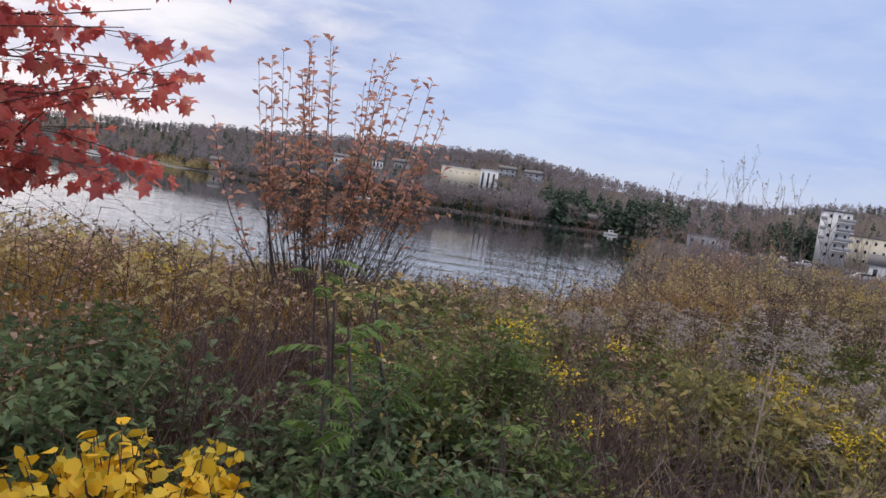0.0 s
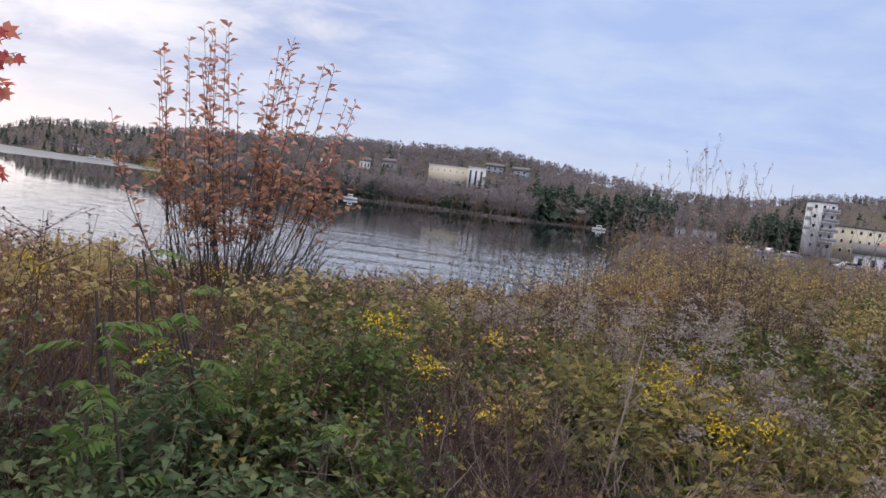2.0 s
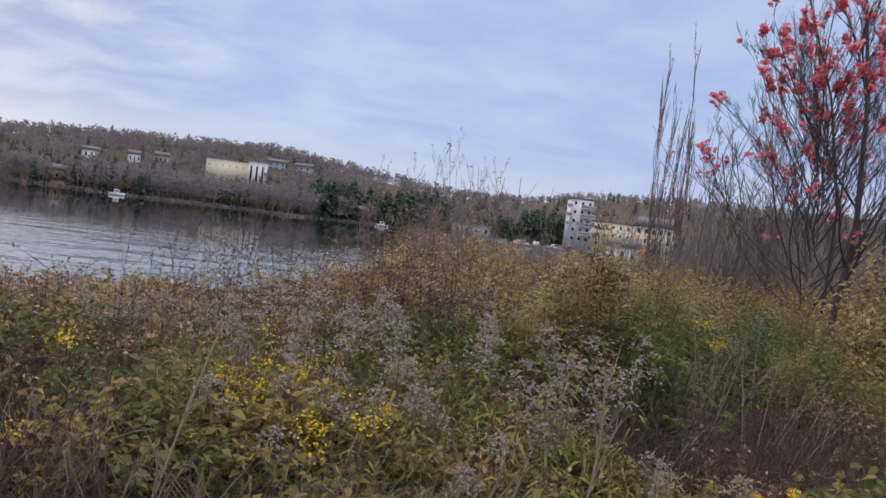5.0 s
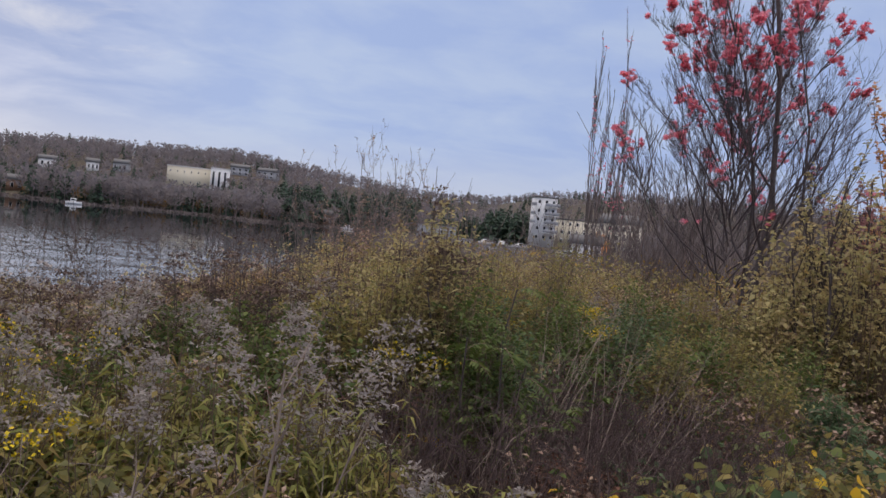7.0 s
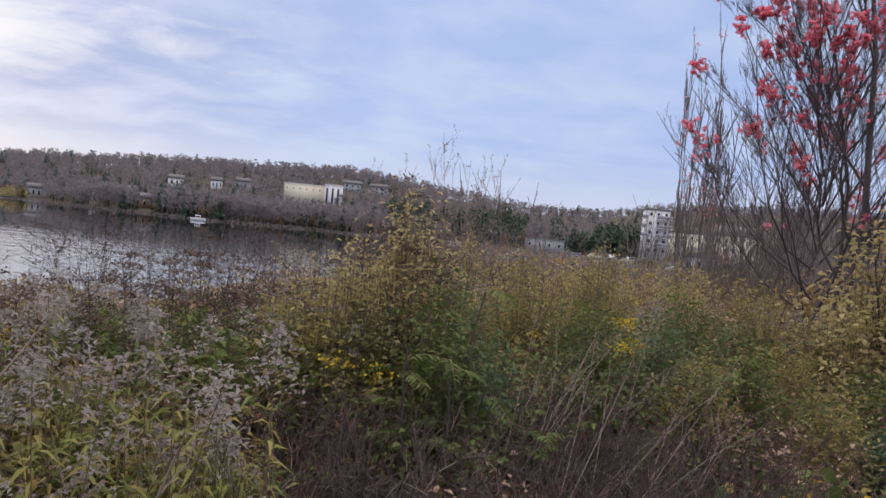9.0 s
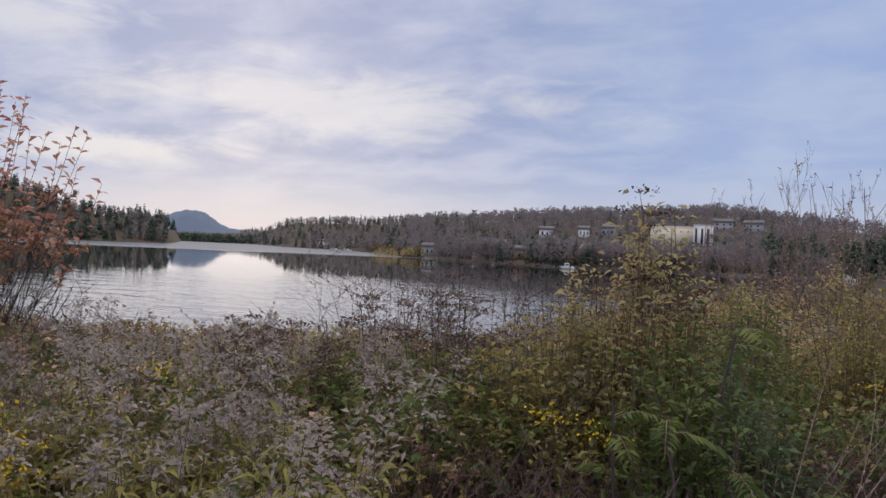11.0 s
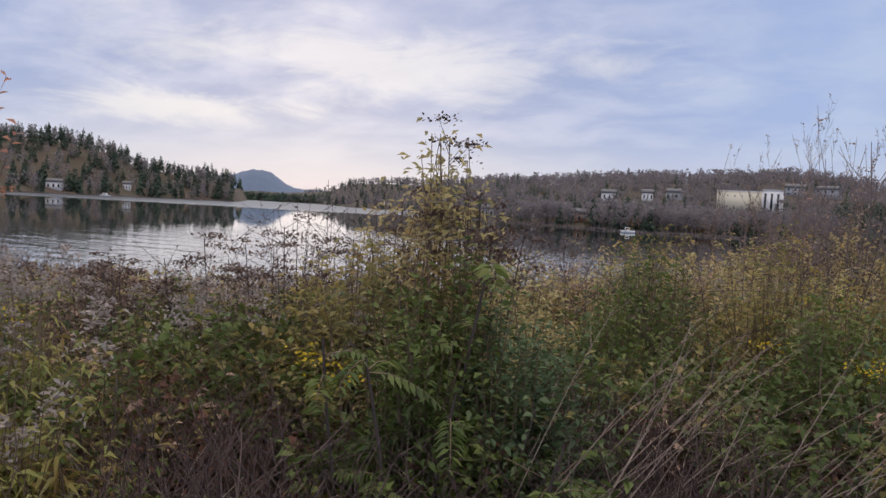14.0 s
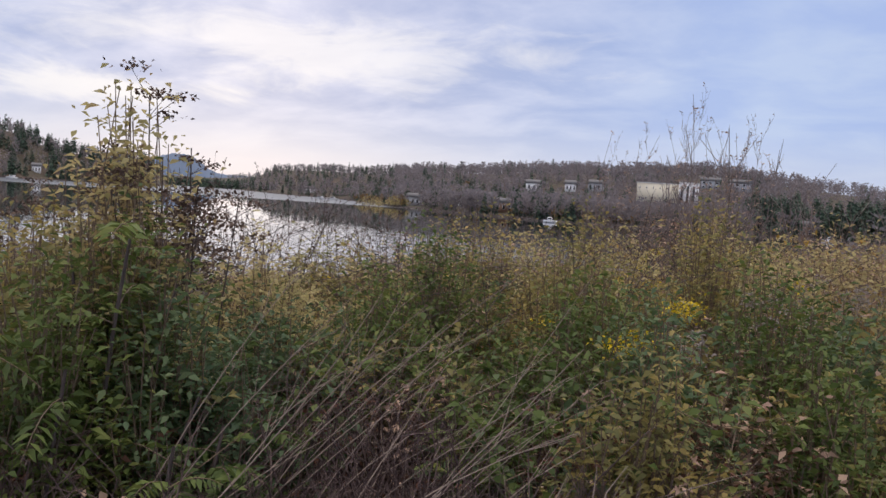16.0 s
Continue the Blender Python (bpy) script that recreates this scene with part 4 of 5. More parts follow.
def brush(S, B, h, mat=0, n=10):
    """Upright thickets of bare twigs."""
    k = len(B)
    P = np.repeat(B, n, 0)
    H = np.repeat(h, n) * rng.uniform(0.5, 1.05, k * n)
    tip = P + np.stack([rng.normal(0, 0.22, k * n) * H, rng.normal(0, 0.22, k * n) * H, H], -1)
    pts = curves(P, tip, 4, wobble=0.06)
    tubes(S, pts, np.repeat((h * 0.004)[:, None], n, 0) * np.linspace(1, 0.4, 4)[None], mat)
    s = rng.uniform(0.3, 1, (k * n, 6))
    Q, T = along(pts, s)
    D = unit(T + 0.7 * spread(k * n, 6, 0.3, 0.3))
    q = curves(Q.reshape(-1, 3), (Q + D * (H[:, None] * rng.uniform(0.08, 0.22, s.shape))[..., None]).reshape(-1, 3), 2)
    tubes(S, q, np.repeat(np.repeat((h * 0.0022)[:, None], n, 0), 6, 0) * np.array([[1, 0.5]]), mat)


def stem_shrub():
    """Thin tall shoots with a few last leaves, out on the point."""
    for x, y, top, n in ((4.5, 19.0, 4.75, 4), (5.3, 18.6, 4.2, 7), (5.9, 18.7, 5.3, 10), (6.5, 18.8, 4.7, 12), (7.2, 19.0, 4.2, 7)):
        root = thing("bare_shoots", "clump of thin bare shoots with a few leaves", "shrub", x, y)
        z = float(land(x, y))
        T, L = Soup(), Soup()
        a = rng.uniform(0, 6.28, n); r = rng.uniform(0.0, 0.8, n)
        base = np.stack([x + r * np.cos(a) * 0.4, y + r * np.sin(a) * 0.4, np.full(n, z - 0.1)], -1)
        lean = np.stack([np.cos(a) * r * 0.32, np.sin(a) * r * 0.32, np.ones(n)], -1)
        h = (top - z) * rng.uniform(0.6, 0.97, n); h[0] = (top - z); lean[0] = (0, 0, 1)
        out = grow(T, base, lean, h / 1.1, 0.009, 3, 7, 0.55, up=0.45, shrink=0.28, rmin=0.003)
        dress(L, out[2][::3], 2, 0.06, 0.03, 0, s0=0.5)
        dress(L, out[1], 2, 0.06, 0.03, 0, s0=0.6)
        dress(L, out[0], 4, 0.07, 0.035, 0, s0=0.85)
        rooted(T, "trunk", [THICKET], root)
        rooted(L, "crown", [DRY], root)


orange_shrub()
young_maple()
red_maple()
for px, py, ph, pn, pw in ((12.85, 20.8, 8.9, 10, 0.95),):
    bare_poplar(px, py, ph, pn, pw)
for tx, ty, th, tw in ((9.5, 7.5, 2.8, 1.6), (10.6, 8.2, 3.2, 1.7), (9.9, 8.7, 2.9, 1.6), (9.0, 8.4, 2.4, 1.5), (10.3, 6.6, 2.2, 1.6), (8.5, 7.7, 1.7, 1.3), (11.3, 7.3, 2.6, 1.6)):
    bush("olive_thicket", "tall olive-yellow leafy shrub beside the maple", tx, ty, th, tw, PALEOLIVE, 130, 0.075, 20, 0.55, 0.1)
for tx, ty, th, tw, tm, lb in ((9.15, 7.9, 3.3, 1.1, PALEOLIVE, "slim young tree with thinning olive-yellow leaves"), (9.75, 8.5, 4.0, 1.1, PALEOLIVE, "slim young tree with thinning olive-yellow leaves"), (10.3, 8.75, 3.6, 1.0, WINE, "slim young tree with faded wine-red leaves"), (10.9, 9.3, 4.0, 1.0, WINE, "slim young tree with faded wine-red leaves")):
    leafy_tree("young_tree", lb, tx, ty, th * 0.82, tw, tm, 6, 3, 0.07, kids=8)
for tx, ty, th in ((11.75, 9.75, 5.3), (11.6, 9.2, 5.0), (12.4, 9.6, 5.8), (12.0, 8.6, 4.6)):
    leafy_tree("orange_poplar", "slim poplar sapling in orange autumn leaf", tx, ty, th * 0.84, 0.65, POPLAR, 5, 5, 0.08, kids=9)
stem_shrub()
for tx, ty, top, tw, tm in ((4.9, 17.6, 2.2, 1.8, PALEOLIVE), (5.7, 17.9, 2.5, 2.0, DRY), (6.5, 17.7, 2.6, 2.2, PALEOLIVE), (7.4, 18.0, 2.4, 2.0, PALEOLIVE), (8.3, 17.6, 2.1, 2.0, DRY)):
    bush("point_thicket", "brownish olive shrub on the low point", tx, ty, top - float(land(tx, ty)), tw, tm, 150, 0.085, 26, 0.5, 0.1)

# ---- weeds of the near bank ----


def field(n, u0, u1, s0, s1, keep=None):
    u, s = rng.uniform(u0, u1, n), rng.uniform(s0, s1, n)
    if keep is not None:
        k = keep(u, s); u, s = u[k], s[k]
    x, y = xy(u, s)
    return np.stack([x, y, land(x, y)], -1)


def lumps(P, f=1.0, ph=0.0):
    return 0.5 + 0.25 * (np.sin(P[:, 0] * 1.9 * f + ph) + np.sin(P[:, 1] * 2.3 * f + 1.7 * ph + 0.8 * np.sin(P[:, 0] * f)))


def stems_of(B, h, lean=0.15, k=4):
    n = len(B)
    tip = B + np.stack([rng.normal(0, lean, n) * h, rng.normal(0, lean, n) * h, h], -1)
    return curves(B - (0, 0, 0.03), tip, k, wobble=0.04)


def goldenrod(S, B, h, fluff=1.0, j=34, leaf=0.10):
    """Leafy stems with drooping narrow leaves and a pale feathery seed head."""
    n = len(B)
    if not n:
        return
    pts = stems_of(B, h, 0.12)
    tubes(S, pts, np.tile(np.linspace(0.004, 0.0015, 4), (n, 1)), 2)
    s = np.linspace(0.12, 0.86, j)[None] + rng.normal(0, 0.015, (n, j))
    P, T = along(pts, s)
    D = spread(n, j, 0.1, 0.35)
    size = leaf * (1.25 - 0.75 * s) * rng.uniform(0.7, 1.3, (n, j))
    leaves(S, P.reshape(-1, 3), D.reshape(-1, 3), size.ravel(), size.ravel() * 0.17, 0, droop=0.45, wide=0.4)
    has = rng.uniform(0, 1, n) < fluff
    q = pts[has]; n2 = len(q)
    if n2:
        # arching side branches, thick with fluff
        m, f = 13, 10
        s = np.linspace(0.83, 1.0, m)[None] + rng.normal(0, 0.01, (n2, m))
        P, T = along(q, s)
        D = spread(n2, m, 0.55, 0.2)
        reach = (0.04 + 0.11 * np.clip(1.03 - s, 0, 1) / 0.2) * rng.uniform(0.7, 1.2, (n2, m))
        t = np.linspace(0.15, 1.0, f)[None, None, :, None]
        Q = P[:, :, None] + D[:, :, None] * reach[..., None, None] * t
        Q[..., 2] -= (reach[..., None] * 0.5 * t[..., 0] ** 2)
        Q += rng.normal(0, 0.006, Q.shape)
        k = n2 * m * f
        leaves(S, Q.reshape(-1, 3), spread(n2 * m, f, 0.5, 0.6).reshape(-1, 3), rng.uniform(0.016, 0.038, k), rng.uniform(0.008, 0.017, k), 1, droop=0.2)


def weeds(S, B, h, mat, j=22, leaf=0.06, ratio=0.5, up=0.2, stalk=2, twigs=3):
    """Branching leafy weeds."""
    n = len(B)
    if not n:
        return
    pts = stems_of(B, h, 0.22)
    tubes(S, pts, np.tile(np.linspace(0.004, 0.0015, 4), (n, 1)), stalk)
    s = rng.uniform(0.25, 0.9, (n, twigs))
    P, T = along(pts, s)
    D = unit(spread(n, twigs, 0.5, 0.2))
    L = h[:, None] * 0.35 * rng.uniform(0.6, 1.2, (n, twigs))
    side = curves(P.reshape(-1, 3), (P + D * L[..., None]).reshape(-1, 3), 3, wobble=0.01)
    tubes(S, side, np.tile([0.0025, 0.002, 0.001], (len(side), 1)), stalk)
    for p, c in ((pts, j), (side, max(2, j // 3))):
        m = len(p)
        s = rng.uniform(0.2, 1.0, (m, c))
        Q, T = along(p, s)
        D = unit(spread(m, c, up, 0.45) + 0.3 * T)
        size = leaf * rng.uniform(0.5, 1.35, m * c)
        leaves(S, Q.reshape(-1, 3), D.reshape(-1, 3), size, size * ratio, mat, droop=0.25)


def tangle(S, B, h, mat, spread_=0.5, thick=0.0035):
    """Bare bent twigs, thin and crossing."""
    n = len(B)
    a = rng.uniform(0, 6.28, n); r = rng.uniform(0.2, 1, n) * spread_
    tip = B + np.stack([np.cos(a) * r, np.sin(a) * r, h * rng.uniform(0.5, 1.1, n)], -1)
    pts = curves(B, tip, 5, sag=0.12, wobble=0.07)
    tubes(S, pts, np.linspace(1, 0.3, 5)[None] * thick * rng.uniform(0.6, 1.3, (n, 1)), mat)
    s = rng.uniform(0.3, 1, (n, 4))
    P, T = along(pts, s)
    D = unit(T + 0.8 * spread(n, 4, 0.2, 0.4))
    q = curves(P.reshape(-1, 3), (P + D * rng.uniform(0.08, 0.25, (n, 4, 1))).reshape(-1, 3), 2)
    tubes(S, q, np.tile([0.0018, 0.0008], (len(q), 1)), mat)


def blooms(S, B, h, mat, spread_=0.10, m=46, size=0.02):
    """Heads of small bright flowers on B at height h."""
    n = len(B)
    c = B + np.stack([0 * h, 0 * h, h], -1)
    P = c[:, None] + rng.normal(0, 1, (n, m, 3)) * (spread_, spread_, spread_ * 0.6)
    leaves(S, P.reshape(-1, 3), spread(n, m, 0.5, 0.5).reshape(-1, 3), rng.uniform(0.6, 1.5, n * m) * size, rng.uniform(0.5, 1.1, n * m) * size, mat)


def fronds(S, B, D, L, mat, stalk, pairs=10, width=0.27):
    """Pinnate leaves: a bent midrib with paired leaflets."""
    n = len(B)
    D = unit(D)
    tip = B + D * L[:, None]
    pts = curves(B, tip, 5)
    pts[..., 2] -= (np.linspace(0, 1, 5) ** 2)[None] * (L * 0.55)[:, None]
    tubes(S, pts, np.tile(np.linspace(0.003, 0.001, 5), (n, 1)), stalk)
    s = np.broadcast_to(np.linspace(0.16, 1.0, pairs)[None], (n, pairs))
    P, T = along(pts, s)
    side = unit(np.cross(T, np.array([0, 0, 1.0])))
    size = L[:, None] * width * np.sin(np.pi * (0.15 + 0.75 * s)) * rng.uniform(0.85, 1.15, (n, pairs))
    for sg in (-1, 1):
        d = unit(side * sg + 0.45 * T + np.array([0, 0, -0.15]))
        leaves(S, P.reshape(-1, 3), d.reshape(-1, 3), size.ravel(), size.ravel() * 0.30, mat, droop=0.22, fold=0.2)


def sumac(x, y, h, n=14, leaf=0.31, mat=None, label="green sumac sapling with feathery divided leaves", stems=3):
    root = thing("sumac_sapling", label, "shrub", x, y)
    z = float(land(x, y))
    T, L = Soup(), Soup()
    a = rng.uniform(0, 6.28, stems)
    base = np.tile((x, y, z - 0.05), (stems, 1)) + np.stack([np.cos(a) * 0.06, np.sin(a) * 0.06, 0 * a], -1)
    tip = base + np.stack([np.cos(a) * 0.22, np.sin(a) * 0.22, h * rng.uniform(0.75, 1.0, stems)], -1)
    pts = curves(base, tip, 5, wobble=0.03)
    tubes(T, pts, np.tile(np.linspace(0.010, 0.005, 5), (stems, 1)), 0, 5)
    s = rng.uniform(0.35, 1.0, (stems, n))
    P, Tn = along(pts, s)
    D = spread(stems, n, 0.6, 0.3)
    fronds(L, P.reshape(-1, 3), D.reshape(-1, 3), leaf * rng.uniform(0.6, 1.15, stems * n), 0, 1)
    rooted(T, "trunk", [TWIG], root)
    rooted(L, "crown", [mat or SUMAC, STALK], root)


def canes(name, label, roots, tips, r, mat, k=7, sag=0.15):
    """Long dead canes leaning over, each with its side twigs."""
    pts = curves(np.array(roots, float), np.array(tips, float), k, sag=sag, wobble=0.05)
    n = len(pts)
    root = thing(name, label, "dead stalks", float(pts[:, 0, 0].mean()), float(pts[:, 0, 1].mean()))
    P, T = along(pts, rng.uniform(0.5, 1.0, (n, 4)))
    D = unit(T + 0.5 * spread(n, 4, 0.2, 0.3))
    tip = P + D * rng.uniform(0.08, 0.3, (n, 4, 1))
    for i in range(n):
        S = Soup()
        tubes(S, pts[i:i + 1], np.linspace(r, r * 0.4, k)[None], 0, 4)
        cane = rooted(S, "cane", [mat], root)
        for j in range(4):
            S = Soup()
            tubes(S, curves(P[i, j:j + 1], tip[i, j:j + 1], 3, wobble=0.01), np.array([[r * 0.4, r * 0.3, r * 0.12]]), 0)
            S.build("twig", [mat], cane)


# zone by zone along the path


def clumped(n, u0, u1, s0, s1, per=12, r=0.22):
    """Places in clumps."""
    c = max(1, n // per)
    u, s = rng.uniform(u0, u1, c), rng.uniform(s0, s1, c)
    u = np.repeat(u, per) + rng.normal(0, r, c * per)
    s = np.maximum(np.repeat(s, per) + rng.normal(0, r, c * per), 1.15)
    free = (s > 2.5) | (np.abs(u - 0.3) > 0.75)
    x, y = xy(u[free], s[free])
    return np.stack([x, y, land(x, y)], -1)


# hollows of low dead growth: u, s, radius
HOLLOWS = ((2.45, 2.2, 0.65), (2.3, 3.0, 0.5), (5.65, 2.15, 0.55), (5.5, 2.7, 0.5), (7.6, 1.95, 0.6), (7.1, 2.3, 0.6), (7.4, 2.9, 0.5), (7.1, 4.2, 0.7), (1.0, 3.9, 0.75), (1.5, 4.6, 0.8), (0.7, 3.2, 0.5))


def hollow(B):
    u, s = us(B[:, 0], B[:, 1])
    f = np.zeros(len(B))
    for hu, hs, r in HOLLOWS:
        f = np.maximum(f, 1 - smooth(0.5, 1.15, np.hypot(u - hu, s - hs) / r))
    return f


def outside(B):
    """Only the plants that do not stand in a hollow."""
    u, s = us(B[:, 0], B[:, 1])
    foot = smooth(5.3, 5.7, u) * (1 - smooth(7.7, 8.2, u)) * (1 - smooth(3.0, 3.7, s))
    return B[rng.uniform(0, 1, len(B)) > np.maximum(hollow(B) * 0.9, 0.25 * foot)]


def tall(B, lo, hi):
    """Heights that rise and fall in drifts over the bank, higher towards the far end of the path."""
    u, s = us(B[:, 0], B[:, 1])
    f = 0.45 * lumps(B, 2.1) + 0.35 * lumps(B, 0.8, 2.0) + 0.25 * rng.uniform(0, 1, len(B)) - 0.45 * hollow(B)
    near = 0.72 + 0.28 * smooth(1.4, 3.2, s)
    h = (lo + (hi - lo) * np.clip(f, -0.3, 1.1)) * near * (1 + 0.30 * smooth(7.5, 10.5, u))
    return shorn(B, h)


def shorn(B, h):
    """Growth before the water stays low, so that the lake shows over it."""
    u, s = us(B[:, 0], B[:, 1])
    top = 2.05 + 0.24 * (1 - smooth(0.6, 2.0, u)) - 0.098 * (s - 4) - B[:, 2] - 0.28 * rng.uniform(0, 1, len(B)) ** 1.5 - 0.14 * lumps(B, 1.7, 4.0)
    low = np.minimum(h, np.maximum(top, 0.25))
    f = (1 - smooth(6.3, 7.3, u - 0.22 * (s - 4))) * smooth(3.6, 4.4, s)
    return h * (1 - f) + low * f


S = Soup()
B = clumped(520, 3.4, 5.2, 1.5, 3.3, 14, 0.15)
B = outside(B)
goldenrod(S, B, tall(B, 0.8, 1.2), 0.06, j=44, leaf=0.14)
B = clumped(240, 2.6, 5.6, 4.6, 7.0, 15, 0.2)
goldenrod(S, B, tall(B, 0.9, 1.15), 0.16, j=26)
for cu, cs, n in ((4.6, 1.85, 3), (4.62, 2.25, 4), (5.03, 2.1, 4), (6.44, 3.63, 3), (6.2, 3.9, 3), (4.3, 2.9, 2), (3.9, 3.5, 3), (4.6, 3.4, 3)):
    B = field(n, cu - 0.16, cu + 0.16, cs - 0.16, cs + 0.16)
    goldenrod(S, B, rng.uniform(1.12, 1.38, n), 1.0, j=40, leaf=0.13)
B = clumped(110, 3.7, 5.9, 3.2, 5.6, 8, 0.16)
goldenrod(S, B, tall(B, 0.95, 1.25), 0.45, j=28)
B = clumped(160, 6.5, 14, 3.5, 8, 10, 0.18)
goldenrod(S, B, tall(B, 0.8, 1.1), 0.3, j=22)
tagged(S.build("goldenrod_stand", [GOLDLEAF, PLUME, STALK]), "goldenrod gone to pale seed with drooping narrow leaves", "weeds", kind="stuff")

S = Soup()
B = outside(clumped(800, -3.0, 1.8, 2.6, 4.2))
weeds(S, B, tall(B, 0.45, 1.0), 0, 34, 0.052)
B = outside(clumped(280, 2.0, 5.0, 2.4, 6.0))
weeds(S, B, tall(B, 0.4, 0.9), 0, 22, 0.065)
B = clumped(520, -1.2, 1.9, 1.8, 3.0, 12, 0.2)
weeds(S, B, rng.uniform(0.35, 0.75, len(B)), 0, 30, 0.05)
B = outside(clumped(450, 6.8, 13, 1.5, 6))
weeds(S, B, tall(B, 0.5, 1.0), 0, 26, 0.08)
tagged(S.build("green_undergrowth", [DEEP, STALK, STALK]), "dark green leafy undergrowth on the bank", "weeds", kind="stuff")

S = Soup()
B = outside(clumped(700, 1.8, 8.5, 2.0, 5.5))
weeds(S, B, tall(B, 0.5, 1.1), 0, 30, 0.05)
B = outside(clumped(500, 5.5, 8.5, 2.6, 5.5))
weeds(S, B, tall(B, 0.6, 1.2), 0, 34, 0.052)
B = clumped(220, 2.95, 4.2, 1.6, 3.0, 11, 0.15)
weeds(S, B, tall(B, 0.5, 1.05), 0, 32, 0.055)
tagged(S.build("fresh_weeds", [GREEN, STALK, STALK]), "fresh green weeds standing between withered ones", "weeds", kind="stuff")

S = Soup()
B = outside(clumped(1100, 1.5, 10, 2.2, 6.5))
weeds(S, B, tall(B, 0.45, 1.15), 0, 28, 0.052)
B = clumped(900, 6.5, 16, 4.5, 12, 14, 0.3)
weeds(S, B, tall(B, 0.5, 1.5), 3, 30, 0.055)
B = clumped(900, -6, 6, 5.0, 11)
weeds(S, B, tall(B, 0.6, 1.15), 3, 20, 0.075)
B = clumped(120, 4.6, 6.4, 1.05, 1.4, 9, 0.12)
weeds(S, B, rng.uniform(0.35, 0.7, len(B)), 0, 30, 0.055)
B = clumped(90, 6.2, 8.4, 1.05, 1.35, 9, 0.12)
weeds(S, B, rng.uniform(0.3, 0.6, len(B)), 0, 30, 0.06)
B = clumped(330, 2.95, 4.3, 1.6, 3.2, 11, 0.15)
weeds(S, B, tall(B, 0.6, 1.15), 0, 34, 0.055)
tagged(S.build("olive_weeds", [OLIVE, STALK, STALK, PALEOLIVE]), "olive and yellowing weeds growing thickly together", "weeds", kind="stuff")

S = Soup()
B = outside(clumped(2600, -4, 13, 1.4, 6.5, 9))
u, s = us(B[:, 0], B[:, 1])
B = B[(u > 1.9) | (s > 3.0)]
weeds(S, B, tall(B, 0.4, 1.05), 0, 20, 0.045, stalk=1)
B = clumped(1500, -5, 15, 4.5, 11, 12)
weeds(S, B, tall(B, 0.5, 1.3), 0, 24, 0.05, stalk=1)
for n, u0, u1, s0, s1, h in ((700, 2.0, 4.4, 1.6, 4.2, 0.7), (1300, 5.4, 8.6, 1.2, 3.8, 0.75), (1000, 0.4, 3.4, 3.6, 7.0, 0.85), (500, 1.7, 2.7, 1.7, 3.2, 0.6)):
    tangle(S, field(n, u0, u1, s0, s1), np.full(n, h), 2)
B = clumped(750, 5.2, 9.0, 1.6, 3.8, 9, 0.16)
weeds(S, B, tall(B, 0.4, 0.9), 3, 22, 0.04, stalk=1)
B = clumped(500, 2.0, 4.4, 1.7, 3.4, 9, 0.16)
weeds(S, B, tall(B, 0.4, 0.8), 3, 24, 0.04, stalk=1)
tangle(S, field(420, 1.8, 4.6, 1.6, 4.4), np.full(420, 0.8), 4)
# bare purple-brown twigs that fill the hollows
for hu, hs, r in HOLLOWS:
    n = int(620 * r * r)
    a, q = rng.uniform(0, 6.28, n), r * np.sqrt(rng.uniform(0, 1, n))
    x, y = xy(hu + q * np.cos(a), np.maximum(hs + q * np.sin(a), 1.2))
    B = np.stack([x, y, land(x, y)], -1)
    tangle(S, B, shorn(B, rng.uniform(0.4, 0.9, n)), 2, 0.4, 0.005)
    tangle(S, B[::12], np.full(len(B[::12]), 0.65), 4, 0.55, 0.005)
tagged(S.build("brown_bramble", [DRY, STALK, BRAMBLE, REDBROWN, PALESTALK]), "brown dry brambles and withered weeds in a tangle", "brambles", kind="stuff")

S = Soup()
B = clumped(270, -1.0, 6.2, 4.6, 8.5, 6, 0.25)
weeds(S, B, shorn(B, rng.uniform(0.85, 1.3, len(B))) + 0.12, 0, 26, 0.022, 0.7, 0.4, stalk=1, twigs=6)
B = clumped(260, 5, 14, 4.2, 9, 6, 0.25)
weeds(S, B, rng.uniform(1.2, 1.7, len(B)), 0, 24, 0.022, 0.7, 0.4, stalk=1, twigs=6)
tagged(S.build("seedhead_weeds", [SEED, TWIG]), "dark withered stalks with seed heads before the water", "weeds", kind="stuff")

S = Soup()
n = 15000
B = field(n, -8, 2.5, 3.8, 12)
a = rng.uniform(0, 6.28, n)
leaves(S, B, np.stack([0.3 * np.cos(a), 0.3 * np.sin(a), np.ones(n)], -1), tall(B, 0.6, 1.2), 0.02, 0, droop=0.1)
n = 17000
B = field(n, 6, 17, 4.5, 12)
a = rng.uniform(0, 6.28, n)
leaves(S, B, np.stack([0.3 * np.cos(a), 0.3 * np.sin(a), np.ones(n)], -1), tall(B, 0.6, 1.2), 0.016, 0, droop=0.1)
n = 9000
B = field(n, -4, 13, 0.9, 4.5)
a = rng.uniform(0, 6.28, n)
leaves(S, B, np.stack([0.6 * np.cos(a), 0.6 * np.sin(a), np.ones(n)], -1), rng.uniform(0.15, 0.45, n), 0.009, 0, droop=0.2)
tagged(S.build("ochre_grass", [OCHRE]), "tall ochre autumn grass on the bank", "grass", kind="stuff")

